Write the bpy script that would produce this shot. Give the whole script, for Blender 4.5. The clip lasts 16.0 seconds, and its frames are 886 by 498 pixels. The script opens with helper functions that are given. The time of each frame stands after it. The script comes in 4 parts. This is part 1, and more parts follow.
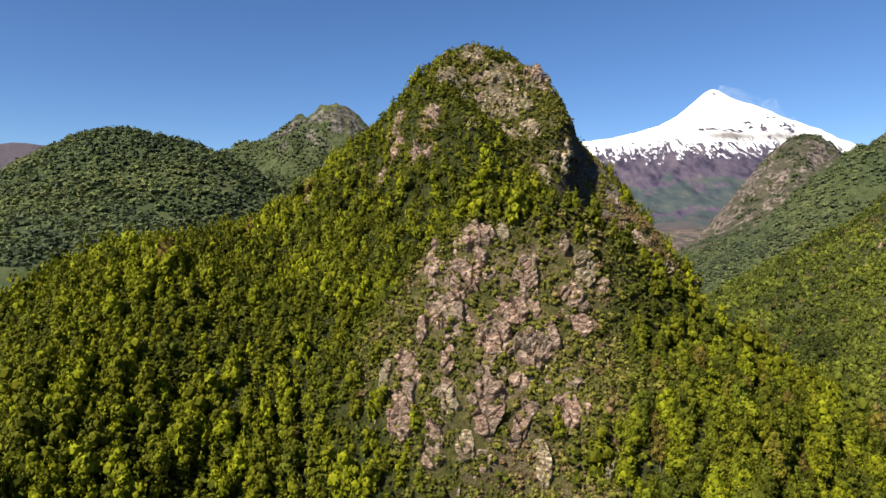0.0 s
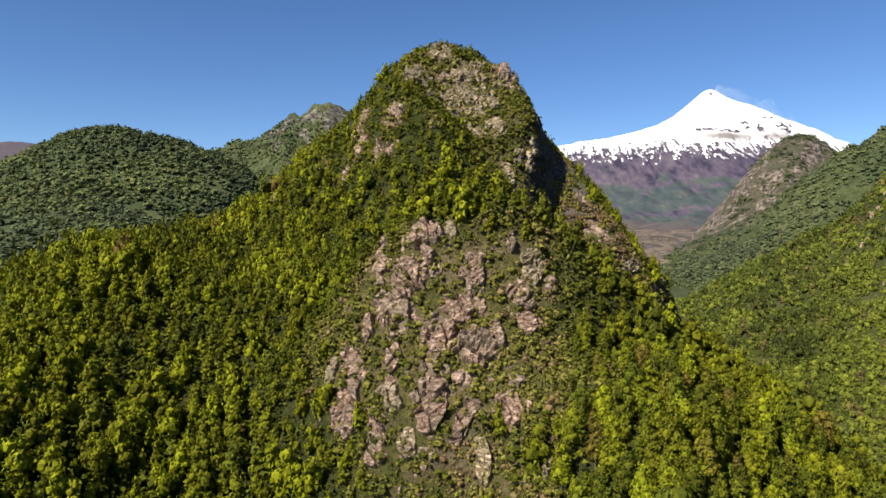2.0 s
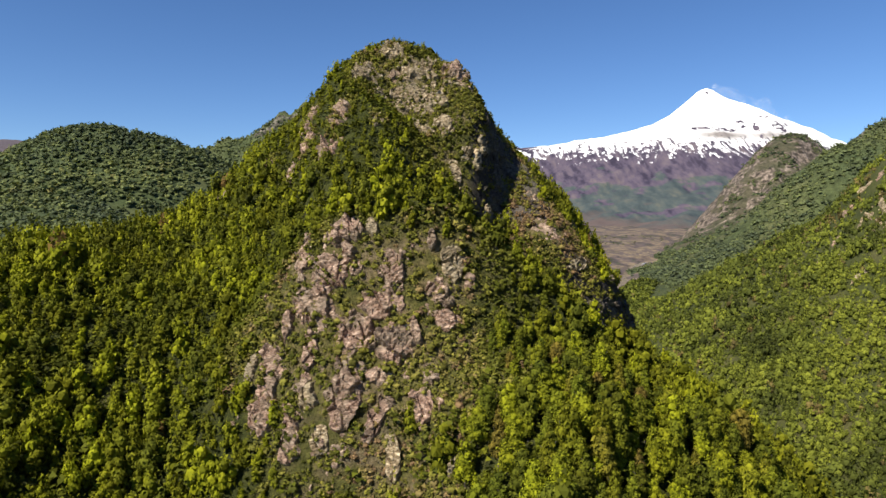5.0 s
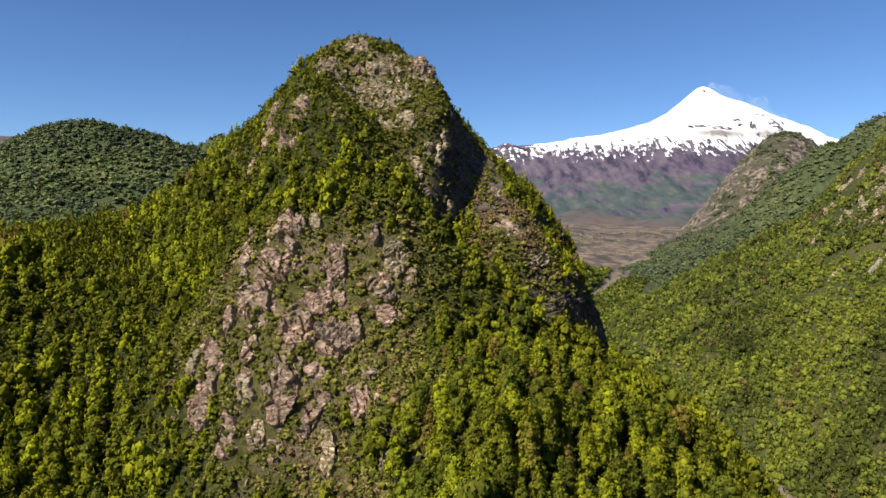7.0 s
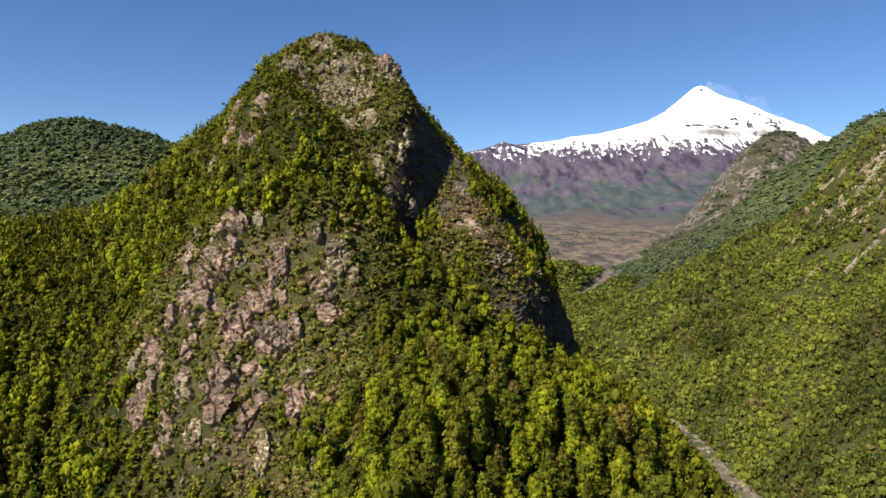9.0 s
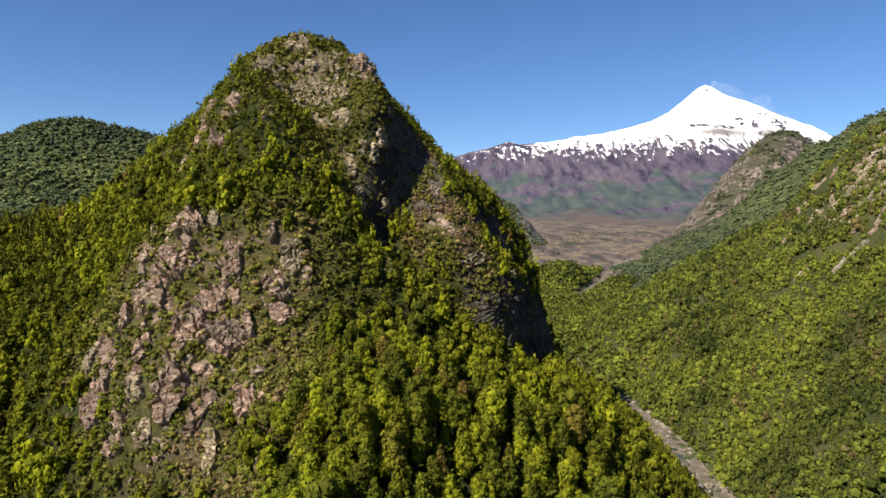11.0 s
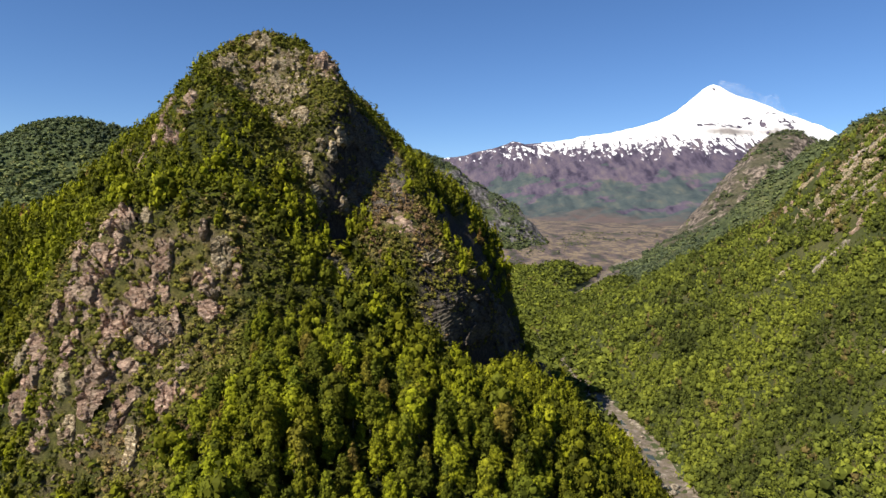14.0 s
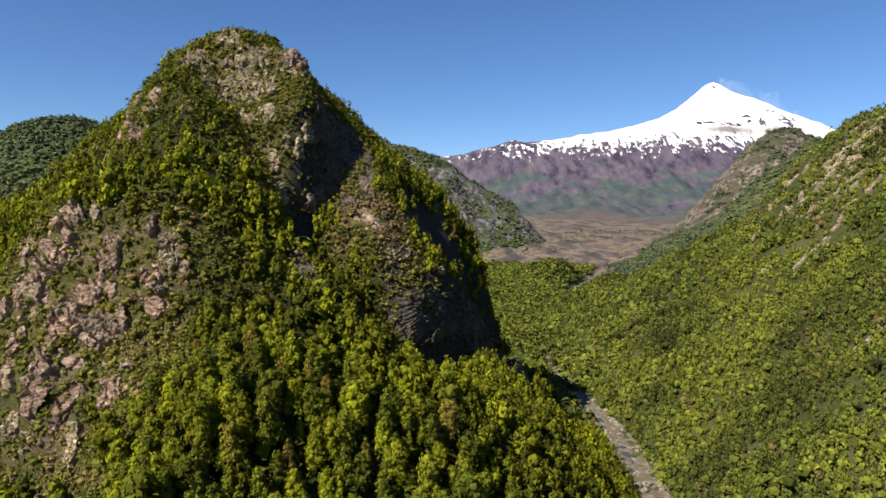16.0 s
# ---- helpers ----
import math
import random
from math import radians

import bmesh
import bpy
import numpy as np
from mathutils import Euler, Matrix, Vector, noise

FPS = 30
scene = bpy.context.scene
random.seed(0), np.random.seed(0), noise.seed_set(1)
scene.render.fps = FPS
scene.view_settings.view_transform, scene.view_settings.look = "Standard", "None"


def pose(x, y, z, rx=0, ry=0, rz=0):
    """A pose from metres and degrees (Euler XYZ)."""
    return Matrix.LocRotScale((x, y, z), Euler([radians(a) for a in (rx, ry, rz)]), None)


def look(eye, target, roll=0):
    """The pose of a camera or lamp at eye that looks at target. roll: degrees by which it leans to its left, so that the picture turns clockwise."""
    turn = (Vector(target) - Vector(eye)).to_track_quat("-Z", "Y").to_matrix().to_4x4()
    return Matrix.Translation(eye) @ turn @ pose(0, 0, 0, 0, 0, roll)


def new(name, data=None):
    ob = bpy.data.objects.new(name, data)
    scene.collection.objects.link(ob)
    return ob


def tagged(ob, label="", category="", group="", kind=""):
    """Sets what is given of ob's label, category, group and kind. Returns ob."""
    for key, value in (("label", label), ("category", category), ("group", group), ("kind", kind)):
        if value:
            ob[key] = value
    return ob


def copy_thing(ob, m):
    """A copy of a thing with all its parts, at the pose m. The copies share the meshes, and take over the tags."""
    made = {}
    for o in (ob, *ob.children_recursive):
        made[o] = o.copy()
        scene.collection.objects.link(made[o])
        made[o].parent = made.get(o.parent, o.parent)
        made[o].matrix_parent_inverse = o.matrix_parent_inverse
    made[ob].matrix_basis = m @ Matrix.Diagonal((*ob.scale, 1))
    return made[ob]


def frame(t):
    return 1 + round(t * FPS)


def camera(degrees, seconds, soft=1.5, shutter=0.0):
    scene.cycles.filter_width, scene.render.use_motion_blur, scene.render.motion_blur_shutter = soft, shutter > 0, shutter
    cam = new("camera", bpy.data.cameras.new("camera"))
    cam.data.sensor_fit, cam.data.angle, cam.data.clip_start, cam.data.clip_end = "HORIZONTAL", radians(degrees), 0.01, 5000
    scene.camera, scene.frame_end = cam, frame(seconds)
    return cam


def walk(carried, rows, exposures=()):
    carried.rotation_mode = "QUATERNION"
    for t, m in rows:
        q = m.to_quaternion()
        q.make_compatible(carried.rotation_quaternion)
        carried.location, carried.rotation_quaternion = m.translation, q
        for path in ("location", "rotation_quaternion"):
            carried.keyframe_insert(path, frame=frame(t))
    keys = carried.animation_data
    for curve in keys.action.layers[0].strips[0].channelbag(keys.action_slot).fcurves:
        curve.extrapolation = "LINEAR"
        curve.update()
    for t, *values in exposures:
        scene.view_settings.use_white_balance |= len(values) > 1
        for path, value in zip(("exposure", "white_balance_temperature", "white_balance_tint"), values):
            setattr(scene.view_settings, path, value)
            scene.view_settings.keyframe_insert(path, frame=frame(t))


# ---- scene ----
cam = camera(67.0, 16.0)
METRES, EYE, TILT, LEAN, TURN = 104.0, 112.0, -2.0, 0.0, 0.0
ROWS = [
    (0.0, 0.0, 0.0, 0.0, 0.0, 0.0, -0.0),
    (0.5, 0.0312, 0.0008, -0.002, -0.04, -0.01, -0.02),
    (1.0, 0.0621, 0.0019, -0.0035, -0.06, 0.01, -0.05),
    (1.5, 0.0927, 0.0026, -0.004, -0.07, -0.04, -0.03),
    (2.0, 0.1238, 0.0032, -0.005, -0.1, -0.03, -0.08),
    (2.5, 0.1546, 0.0041, -0.0049, -0.16, -0.06, -0.08),
    (3.0, 0.1851, 0.0048, -0.0056, -0.17, -0.06, -0.09),
    (3.5, 0.2155, 0.0051, -0.0059, -0.19, -0.06, -0.11),
    (4.0, 0.2463, 0.0057, -0.0061, -0.2, -0.08, -0.12),
    (6.5, 0.4074, 0.0088, -0.0122, -0.29, -0.28, -0.24),
    (7.0, 0.4413, 0.0098, -0.0135, -0.33, -0.34, -0.27),
    (7.5, 0.4756, 0.0109, -0.0138, -0.37, -0.37, -0.27),
    (8.0, 0.5094, 0.0123, -0.0134, -0.39, -0.4, -0.31),
    (8.5, 0.542, 0.0129, -0.0135, -0.44, -0.41, -0.33),
    (9.0, 0.5733, 0.0142, -0.0128, -0.42, -0.45, -0.35),
    (11.5, 0.7235, 0.0216, -0.0138, 0.2, -0.46, -0.43),
    (12.0, 0.7539, 0.0229, -0.0139, 0.31, -0.48, -0.46),
    (12.5, 0.7841, 0.0244, -0.0147, 0.47, -0.48, -0.49),
    (13.0, 0.8137, 0.0261, -0.0158, 0.59, -0.47, -0.49),
    (13.5, 0.8444, 0.0274, -0.0165, 0.72, -0.49, -0.49),
    (14.0, 0.8754, 0.028, -0.0169, 0.81, -0.48, -0.51),
    (14.5, 0.9055, 0.03, -0.0179, 0.84, -0.52, -0.48),
    (15.0, 0.9366, 0.0314, -0.0185, 0.9, -0.57, -0.48),
    (15.5, 0.9675, 0.0329, -0.0196, 0.91, -0.58, -0.45),
    (16.0, 0.9989, 0.034, -0.0212, 0.92, -0.61, -0.44),
]
walk(cam, [(t, pose(0, 0, EYE, TILT, LEAN, TURN) @ pose(METRES * x, METRES * y, METRES * z, 90 + pitch, roll, yaw)) for t, x, y, z, yaw, pitch, roll in ROWS])

# ---- light ----
SUN_TO = Vector((-0.51, -0.49, 0.70)).normalized()
SUN_ELEV = math.asin(SUN_TO.z)
SUN_AZ = math.atan2(SUN_TO.x, SUN_TO.y)
world = bpy.data.worlds.new("sky")
scene.world = world
world.use_nodes = True
wn, wl = world.node_tree.nodes, world.node_tree.links
sky = wn.new("ShaderNodeTexSky")
sky.sky_type = "NISHITA"
sky.sun_disc = False
sky.sun_elevation, sky.sun_rotation = SUN_ELEV, SUN_AZ
sky.altitude, sky.air_density, sky.dust_density, sky.ozone_density = 2500, 1.0, 0.1, 4.0
wn["Background"].inputs["Strength"].default_value = 0.072
deep = wn.new("ShaderNodeHueSaturation")
deep.inputs["Hue"].default_value, deep.inputs["Saturation"].default_value = 0.505, 1.14
wl.new(sky.outputs["Color"], deep.inputs["Color"])
wl.new(deep.outputs["Color"], wn["Background"].inputs["Color"])
sun = new("sun", bpy.data.lights.new("sun", "SUN"))
sun.data.energy, sun.data.angle, sun.data.color = 5.0, radians(0.5), (1.0, 0.93, 0.78)
sun.matrix_world = look((0, 0, 600), Vector((0, 0, 600)) - SUN_TO)
scene.view_settings.exposure = 0.88

# ---- arithmetic of the land ----
rs = np.random.RandomState(7)
LAT2 = rs.rand(256, 256)
LAT3 = rs.rand(48, 48, 48)


def smooth(a, b, x):
    t = np.clip((x - a) / (b - a), 0, 1)
    return t * t * (3 - 2 * t)


def noise2(x, y):
    """Value noise, -1 to 1, over arrays."""
    x, y = np.asarray(x, float), np.asarray(y, float)
    i, j = np.floor(x).astype(int), np.floor(y).astype(int)
    u, v = x - i, y - j
    u, v = u * u * u * (u * (6 * u - 15) + 10), v * v * v * (v * (6 * v - 15) + 10)
    a, b = LAT2[i % 256, j % 256], LAT2[(i + 1) % 256, j % 256]
    c, d = LAT2[i % 256, (j + 1) % 256], LAT2[(i + 1) % 256, (j + 1) % 256]
    return 2 * ((a * (1 - u) + b * u) * (1 - v) + (c * (1 - u) + d * u) * v) - 1


def fbm2(x, y, octaves=4, gain=0.5):
    s, a, n = 0.0, 1.0, 0.0
    for k in range(octaves):
        s = s + a * noise2(x * 2.03 ** k + 17.3 * k, y * 2.03 ** k - 9.1 * k)
        n += a
        a *= gain
    return s / n


def noise3(p):
    """Value noise, -1 to 1, at rows of points."""
    i = np.floor(p).astype(int)
    f = p - i
    f = f * f * (3 - 2 * f)
    out = 0
    for dx in (0, 1):
        for dy in (0, 1):
            for dz in (0, 1):
                w = (f[:, 0] if dx else 1 - f[:, 0]) * (f[:, 1] if dy else 1 - f[:, 1]) * (f[:, 2] if dz else 1 - f[:, 2])
                out = out + w * LAT3[(i[:, 0] + dx) % 48, (i[:, 1] + dy) % 48, (i[:, 2] + dz) % 48]
    return 2 * out - 1


def facets(p, size, seed):
    """Broken rock: each place takes the tilted plane of the nearest block; returns height and nearness of a joint."""
    r = np.random.RandomState(seed)
    jit, off, tilt = r.rand(24, 24, 24, 3), r.rand(24, 24, 24), r.normal(size=(24, 24, 24, 3))
    q = p / size
    base = np.floor(q).astype(int)
    near, second, lift = np.full(len(q), 9.0), np.full(len(q), 9.0), np.zeros(len(q))
    for dx in (-1, 0, 1):
        for dy in (-1, 0, 1):
            for dz in (-1, 0, 1):
                c = base + (dx, dy, dz)
                k = (c[:, 0] % 24, c[:, 1] % 24, c[:, 2] % 24)
                v = q - c - jit[k]
                d = (v * v).sum(1)
                h = off[k] * 2 - 1 + (tilt[k] * v).sum(1)
                closer = d < near
                second = np.where(closer, near, np.minimum(second, d))
                lift = np.where(closer, h, lift)
                near = np.where(closer, d, near)
    return lift, np.sqrt(second) - np.sqrt(near)


# swells that make up the near hill: x, y, spread along, spread across, turn in degrees, height
MASSES = [
    (-111.1, 272.3, 101.8, 66.2, 40.2, 94),
    (28.5, 261.6, 64.1, 136.9, 24.7, 51.9),
    (32, 305.1, 24.7, 77.9, -22.4, 83.4),
    (72.2, 304.7, 21.2, 77.6, -5.4, 71),
    (-86.4, 137.1, 54.8, 32.9, -82.2, 48.1),
    (112.1, 344.1, 18.3, 45, 18.5, 74),
    (46.2, 124.8, 16.2, 90.1, 16.3, 31.6),
    (-10.8, 274.9, 34.6, 24, -12.3, 44.9),
    (113.3, 207.2, 22.7, 54.4, -17.2, 29.6),
]
SHOULDERS = [
    (66.3, 271.5, 13.4, 53.3, -22.6, 33),
    (-48.7, 197.9, 55.9, 23.2, -14.4, 17),
    (105, 266.8, 11.7, 21.6, -34.4, 41.1),
    (3.4, 173.3, 17.9, 11.3, 9.5, 42.8),
    (63.2, 148.3, 28, 15.7, 18.2, 18.9),
    (46.2, 173.1, 23.5, 7.4, 9.2, 34.3),
    (56.9, 166.9, 8.1, 21.4, -28.6, 22.6),
    (-40.2, 253.1, 10.4, 33.1, 2.5, 9.8),
    (7.9, 152.5, 12.4, 5.7, -5.3, 18.6),
    (152.9, 328.4, 9.7, 6.3, 1.8, 10.2),
    (40.6, 277.2, 5.4, 5, 0.8, 8.7),
]
HOLLOWS = [
    (93.8, 249.9, 9.5, 128.5, -24.2, -30.6),
    (62.5, 262.2, 14.6, 56.6, -13.3, -40.5),
    (123.8, 311.8, 7.7, 30.6, 31, -32.8),
    (13.8, 262.1, 11, 13.6, 65.8, -29.6),
    (101.5, 210.6, 14.7, 15.5, 16.2, -8.2),
    (57.2, 242.6, 18.6, 4.7, -14.1, -19.9),
]
# sheer steps in the flank above the river: x, y, turn in degrees, half height, sharpness, reach, half length
STEPS = [
    (105.6, 266.8, -30.5, 20.8, 2.6, 24.6, 57.4),
    (49.8, 259.9, -19.2, 18.9, 2.6, 15.3, 19.5),
]
# spurs and gullies of the slope across the river
SPURS = [
    (421, 428, 60, 62, 0, 8),
    (327, 468, 50, 50, 0, -4),
    (315, 560, 39, 61, -2, -3),
    (229, 659, 50, 58, -1, -4),
    (398, 532, 44, 44, 1, 24),
    (379, 609, 20, 67, -38, -18),
    (247, 327, 19, 46, -29, -12),
    (457, 652, 63, 79, 1, -20),
    (331, 727, 48, 92, 9, -38),
]


def swell(x, y, cx, cy, a, b, turn, h):
    c, s = math.cos(radians(turn)), math.sin(radians(turn))
    u, v = (c * (x - cx) + s * (y - cy)) / a, (c * (y - cy) - s * (x - cx)) / b
    return h * np.exp(-0.5 * (u * u + v * v))


def cone(x, y, cx, cy, a, b, turn, h, sharp=1.0):
    """A peak with straighter flanks than a swell."""
    c, s = math.cos(radians(turn)), math.sin(radians(turn))
    u, v = (c * (x - cx) + s * (y - cy)) / a, (c * (y - cy) - s * (x - cx)) / b
    return h * np.exp(-np.power(u * u + v * v + 0.02, 0.5 * sharp) + 0.14)


RIVER_Y = (-600, 0, 230, 300, 331, 363, 406, 506, 660, 800, 1095, 1417, 1650, 2200, 2800, 5200)
RIVER_X = (250, 205, 184, 188, 190, 189, 186, 176, 174, 212, 328, 441, 590, 800, 960, 1500)
FLOOR_Y = (-600, 300, 1095, 1417, 1650, 2300, 2800, 3400, 5200)
FLOOR_Z = (-14, -5, 8, 18, 42, 70, 92, 120, 160)

# crest line of the rocky peak
CREST_X = (-720, -560, -500, -450, -400, -365, -318, -300, -262, -222, -195, -165, -60, 40, 130, 240)
CREST_Z = (150, 245, 282, 306, 314, 336, 376, 370, 396, 400, 378, 346, 190, 70, 0, -60)


def river_x(y):
    w = 18.0
    return sum(np.interp(y + d, RIVER_Y, RIVER_X) for d in (-w, -w / 3, w / 3, w)) / 4


def floor_z(y):
    w = 70.0
    return sum(np.interp(y + d, FLOOR_Y, FLOOR_Z) for d in (-w, 0, w)) / 3


def near_hill(x, y):
    z = 0.8 + 0 * x
    for g in MASSES + SHOULDERS + HOLLOWS:
        z = z + swell(x, y, *g)
    for cx, cy, turn, half, sharp, reach, length in STEPS:
        c, k = math.cos(radians(turn)), math.sin(radians(turn))
        d, e = (x - cx) * c + (y - cy) * k, (y - cy) * c - (x - cx) * k
        z = z - half * np.tanh(d / sharp) * np.exp(-(d / reach) ** 2 - (e / length) ** 2)
    return z


def parts_of_land(x, y):
    """Heights of the separate forms; the land is the highest of them, blended."""
    xr, fz = river_x(y), floor_z(y)
    rough = fbm2(x / 38, y / 38, 3)
    side = np.abs(x - xr)
    valley = fz + 3.5 * smooth(8, 14, side) + 0.035 * np.clip(side - 16, 0, 200) * smooth(1300, 700, y)
    valley = valley + 30 * np.exp(-((x - 268) / 70) ** 2 - ((y - 1060) / 75) ** 2) * smooth(8, 45, side)
    hill = near_hill(x, y)
    hill = hill - 2.8 + 1.3 * rough + 0.5 * fbm2(x / 7, y / 7, 2)
    hill = hill - 60 * smooth(400, 520, y) - 12 * smooth(30, 8, hill)
    # wooded slope across the river
    up = x - xr - np.interp(y, (330, 520), (9, 25))
    fade = smooth(980, 600, y)
    slope = np.where(up > 0, 0.78 * up, 0.6 * up) + 8.0 * smooth(-1, 9, up)
    crest = 250 - 0.13 * (y - 300) + 12 * fbm2(x / 120 + 3, y / 120, 3)
    slope = crest - np.logaddexp(0, (crest - slope) / 26) * 26
    gully = fbm2((y + 0.35 * x) / 70 + 5, x / 260, 3)
    ridge = fz + slope * fade - 40 * (1 - fade) + 11 * gully * smooth(10, 90, up) + 1.5 * rough + sum(swell(x, y, *g) for g in SPURS)
    # hills farther off
    wild = 26 * np.abs(fbm2(x / 240 + 4, y / 240, 4)) + 5 * fbm2(x / 45, y / 45, 3)
    west = -25 + swell(x, y, -490, 1065, 245, 180, 10, 285) + swell(x, y, -390, 640, 230, 170, 0, 112) - 0.7 * wild
    west = west + swell(x, y, -300, 1080, 90, 120, 0, 12)
    spine = np.interp(x, CREST_X, CREST_Z)
    crag = spine * np.exp(-1.1 * (np.sqrt(((y - 1500) / 330) ** 2 + 0.004) - 0.06)) - 3 - 0.35 * wild
    crag = crag - 7 + 11 * fbm2(x / 17, y / 17, 4, 0.6) * smooth(190, 300, crag) - 22 * np.abs(fbm2(x / 60 + 8, y / 150, 3)) * smooth(390, 330, crag) * smooth(20, 90, np.abs(y - 1500))
    inner = cone(x, y, -120, 1900, 300, 300, -12, 330, 1.5) + swell(x, y, 130, 1850, 110, 160, 0, 82) + swell(x, y, 275, 1830, 55, 120, 0, 50) - 28 - 0.9 * wild
    east = swell(x, y, 1117, 2051, 430, 150, 52.6, 385) + swell(x, y, 832, 1110, 205, 165, 0, 300) + swell(x, y, 1050, 1480, 150, 230, 0, 110) - 15 - 0.8 * wild
    crags = np.abs(fbm2(x / 75 + 2, y / 110, 4, 0.6))
    east = east + (14 - 48 * crags) * smooth(60, 160, east) * smooth(980, 1250, y)
    inner = inner + (10 - 34 * crags) * smooth(20, 90, inner)
    rim = swell(x, y, -2700, 4300, 900, 700, 0, 700) - 60 - wild
    return np.stack([valley, hill, ridge, west, crag, inner, east, rim])


def land(x, y):
    z = parts_of_land(np.asarray(x, float), np.asarray(y, float))
    k = 2.2
    m = z.max(0)
    return m + k * np.log(np.exp((z - m) / k).sum(0))


def land_normal(x, y, d=1.5):
    gx, gy = (land(x + d, y) - land(x - d, y)) / (2 * d), (land(x, y + d) - land(x, y - d)) / (2 * d)
    n = np.stack([-gx, -gy, 1 + 0 * gx], -1)
    return n / np.linalg.norm(n, axis=-1, keepdims=True)


# ---- mesh helpers ----
def quick_mesh(name, verts, faces, material, smooth_faces=False, tint=None):
    """A mesh from arrays: verts n x 3, faces m x 3 or m x 4."""
    verts, faces = np.asarray(verts, np.float32), np.asarray(faces, np.int32)
    me = bpy.data.meshes.new(name)
    me.vertices.add(len(verts))
    me.vertices.foreach_set("co", verts.ravel())
    k = faces.shape[1]
    me.loops.add(faces.size)
    me.loops.foreach_set("vertex_index", faces.ravel())
    me.polygons.add(len(faces))
    me.polygons.foreach_set("loop_start", np.arange(0, faces.size, k, dtype=np.int32))
    me.polygons.foreach_set("use_smooth", np.full(len(faces), smooth_faces))
    if tint is not None:
        me.attributes.new("tint", "FLOAT", "POINT").data.foreach_set("value", np.asarray(tint, np.float32))
    me.update(calc_edges=True)
    me.validate()
    me.materials.append(material)
    return me


def part(name, mesh, parent, label=""):
    ob = new(name, mesh)
    ob.parent = parent
    return tagged(ob, label)


def grid_faces(n, m):
    a = (np.arange(n - 1)[:, None] * m + np.arange(m - 1)[None]).ravel()
    return np.stack([a, a + m, a + m + 1, a + 1], 1)


# ---- materials ----
def material(name, rough=0.9):
    m = bpy.data.materials.new(name)
    m.use_nodes = True
    b = m.node_tree.nodes["Principled BSDF"]
    b.inputs["Roughness"].default_value = rough
    b.inputs["Specular IOR Level"].default_value = 0.25
    return m, m.node_tree.nodes, m.node_tree.links, b


def tex_noise(n, l, scale, detail=4, rough=0.55, vector=None, space="Object"):
    t = n.new("ShaderNodeTexNoise")
    t.inputs["Scale"].default_value, t.inputs["Detail"].default_value, t.inputs["Roughness"].default_value = scale, detail, rough
    if vector is None:
        vector = n.new("ShaderNodeTexCoord").outputs[space]
    l.new(vector, t.inputs["Vector"])
    return t.outputs["Fac"]


def ramp(n, l, fac, stops):
    r = n.new("ShaderNodeValToRGB")
    e = r.color_ramp.elements
    while len(e) < len(stops):
        e.new(0.5)
    for k, (p, c) in zip(e, stops):
        k.position, k.color = p, (*c, 1)
    l.new(fac, r.inputs["Fac"])
    return r.outputs["Color"]


def mix(n, l, fac, a, b, mode="MIX"):
    m = n.new("ShaderNodeMix")
    m.data_type, m.blend_type = "RGBA", mode
    for s, v in ((m.inputs["Factor"], fac), (m.inputs["A"], a), (m.inputs["B"], b)):
        if isinstance(v, (int, float)):
            s.default_value = v
        elif isinstance(v, tuple):
            s.default_value = (*v, 1)
        else:
            l.new(v, s)
    return m.outputs["Result"]


def sums(n, l, op, a, b):
    m = n.new("ShaderNodeMath")
    m.operation = op
    for s, v in zip(m.inputs, (a, b)):
        if isinstance(v, (int, float)):
            s.default_value = v
        else:
            l.new(v, s)
    return m.outputs[0]


def bump(n, l, b, height, strength, distance):
    k = n.new("ShaderNodeBump")
    k.inputs["Strength"].default_value, k.inputs["Distance"].default_value = strength, distance
    l.new(height, k.inputs["Height"])
    l.new(k.outputs["Normal"], b.inputs["Normal"])


def leaf_material(name, stops, source):
    """Leaves: one colour for each tree, and a spread from leaf clump to leaf clump."""
    m, n, l, b = material(name, 0.75)
    b.inputs["Specular IOR Level"].default_value = 0.06
    if source == "tint":
        a = n.new("ShaderNodeAttribute")
        a.attribute_name = "tint"
        value = a.outputs["Fac"]
    else:
        value = n.new("ShaderNodeObjectInfo").outputs["Random"]
    own = ramp(n, l, value, stops)
    island = n.new("ShaderNodeNewGeometry").outputs["Random Per Island"]
    spread = ramp(n, l, island, [(0.0, (0.48, 0.48, 0.48)), (0.55, (1.13, 1.09, 1.03)), (1.0, (1.56, 1.46, 1.20))])
    col = mix(n, l, 1.0, own, spread, "MULTIPLY")
    l.new(col, b.inputs["Base Color"])
    t = n.new("ShaderNodeBsdfTranslucent")
    l.new(mix(n, l, 1.0, col, (1.25, 1.3, 0.6), "MULTIPLY"), t.inputs["Color"])
    s = n.new("ShaderNodeMixShader")
    s.inputs["Fac"].default_value = 0.14
    l.new(b.outputs["BSDF"], s.inputs[1])
    l.new(t.outputs["BSDF"], s.inputs[2])
    l.new(s.outputs["Shader"], n["Material Output"].inputs["Surface"])
    return m


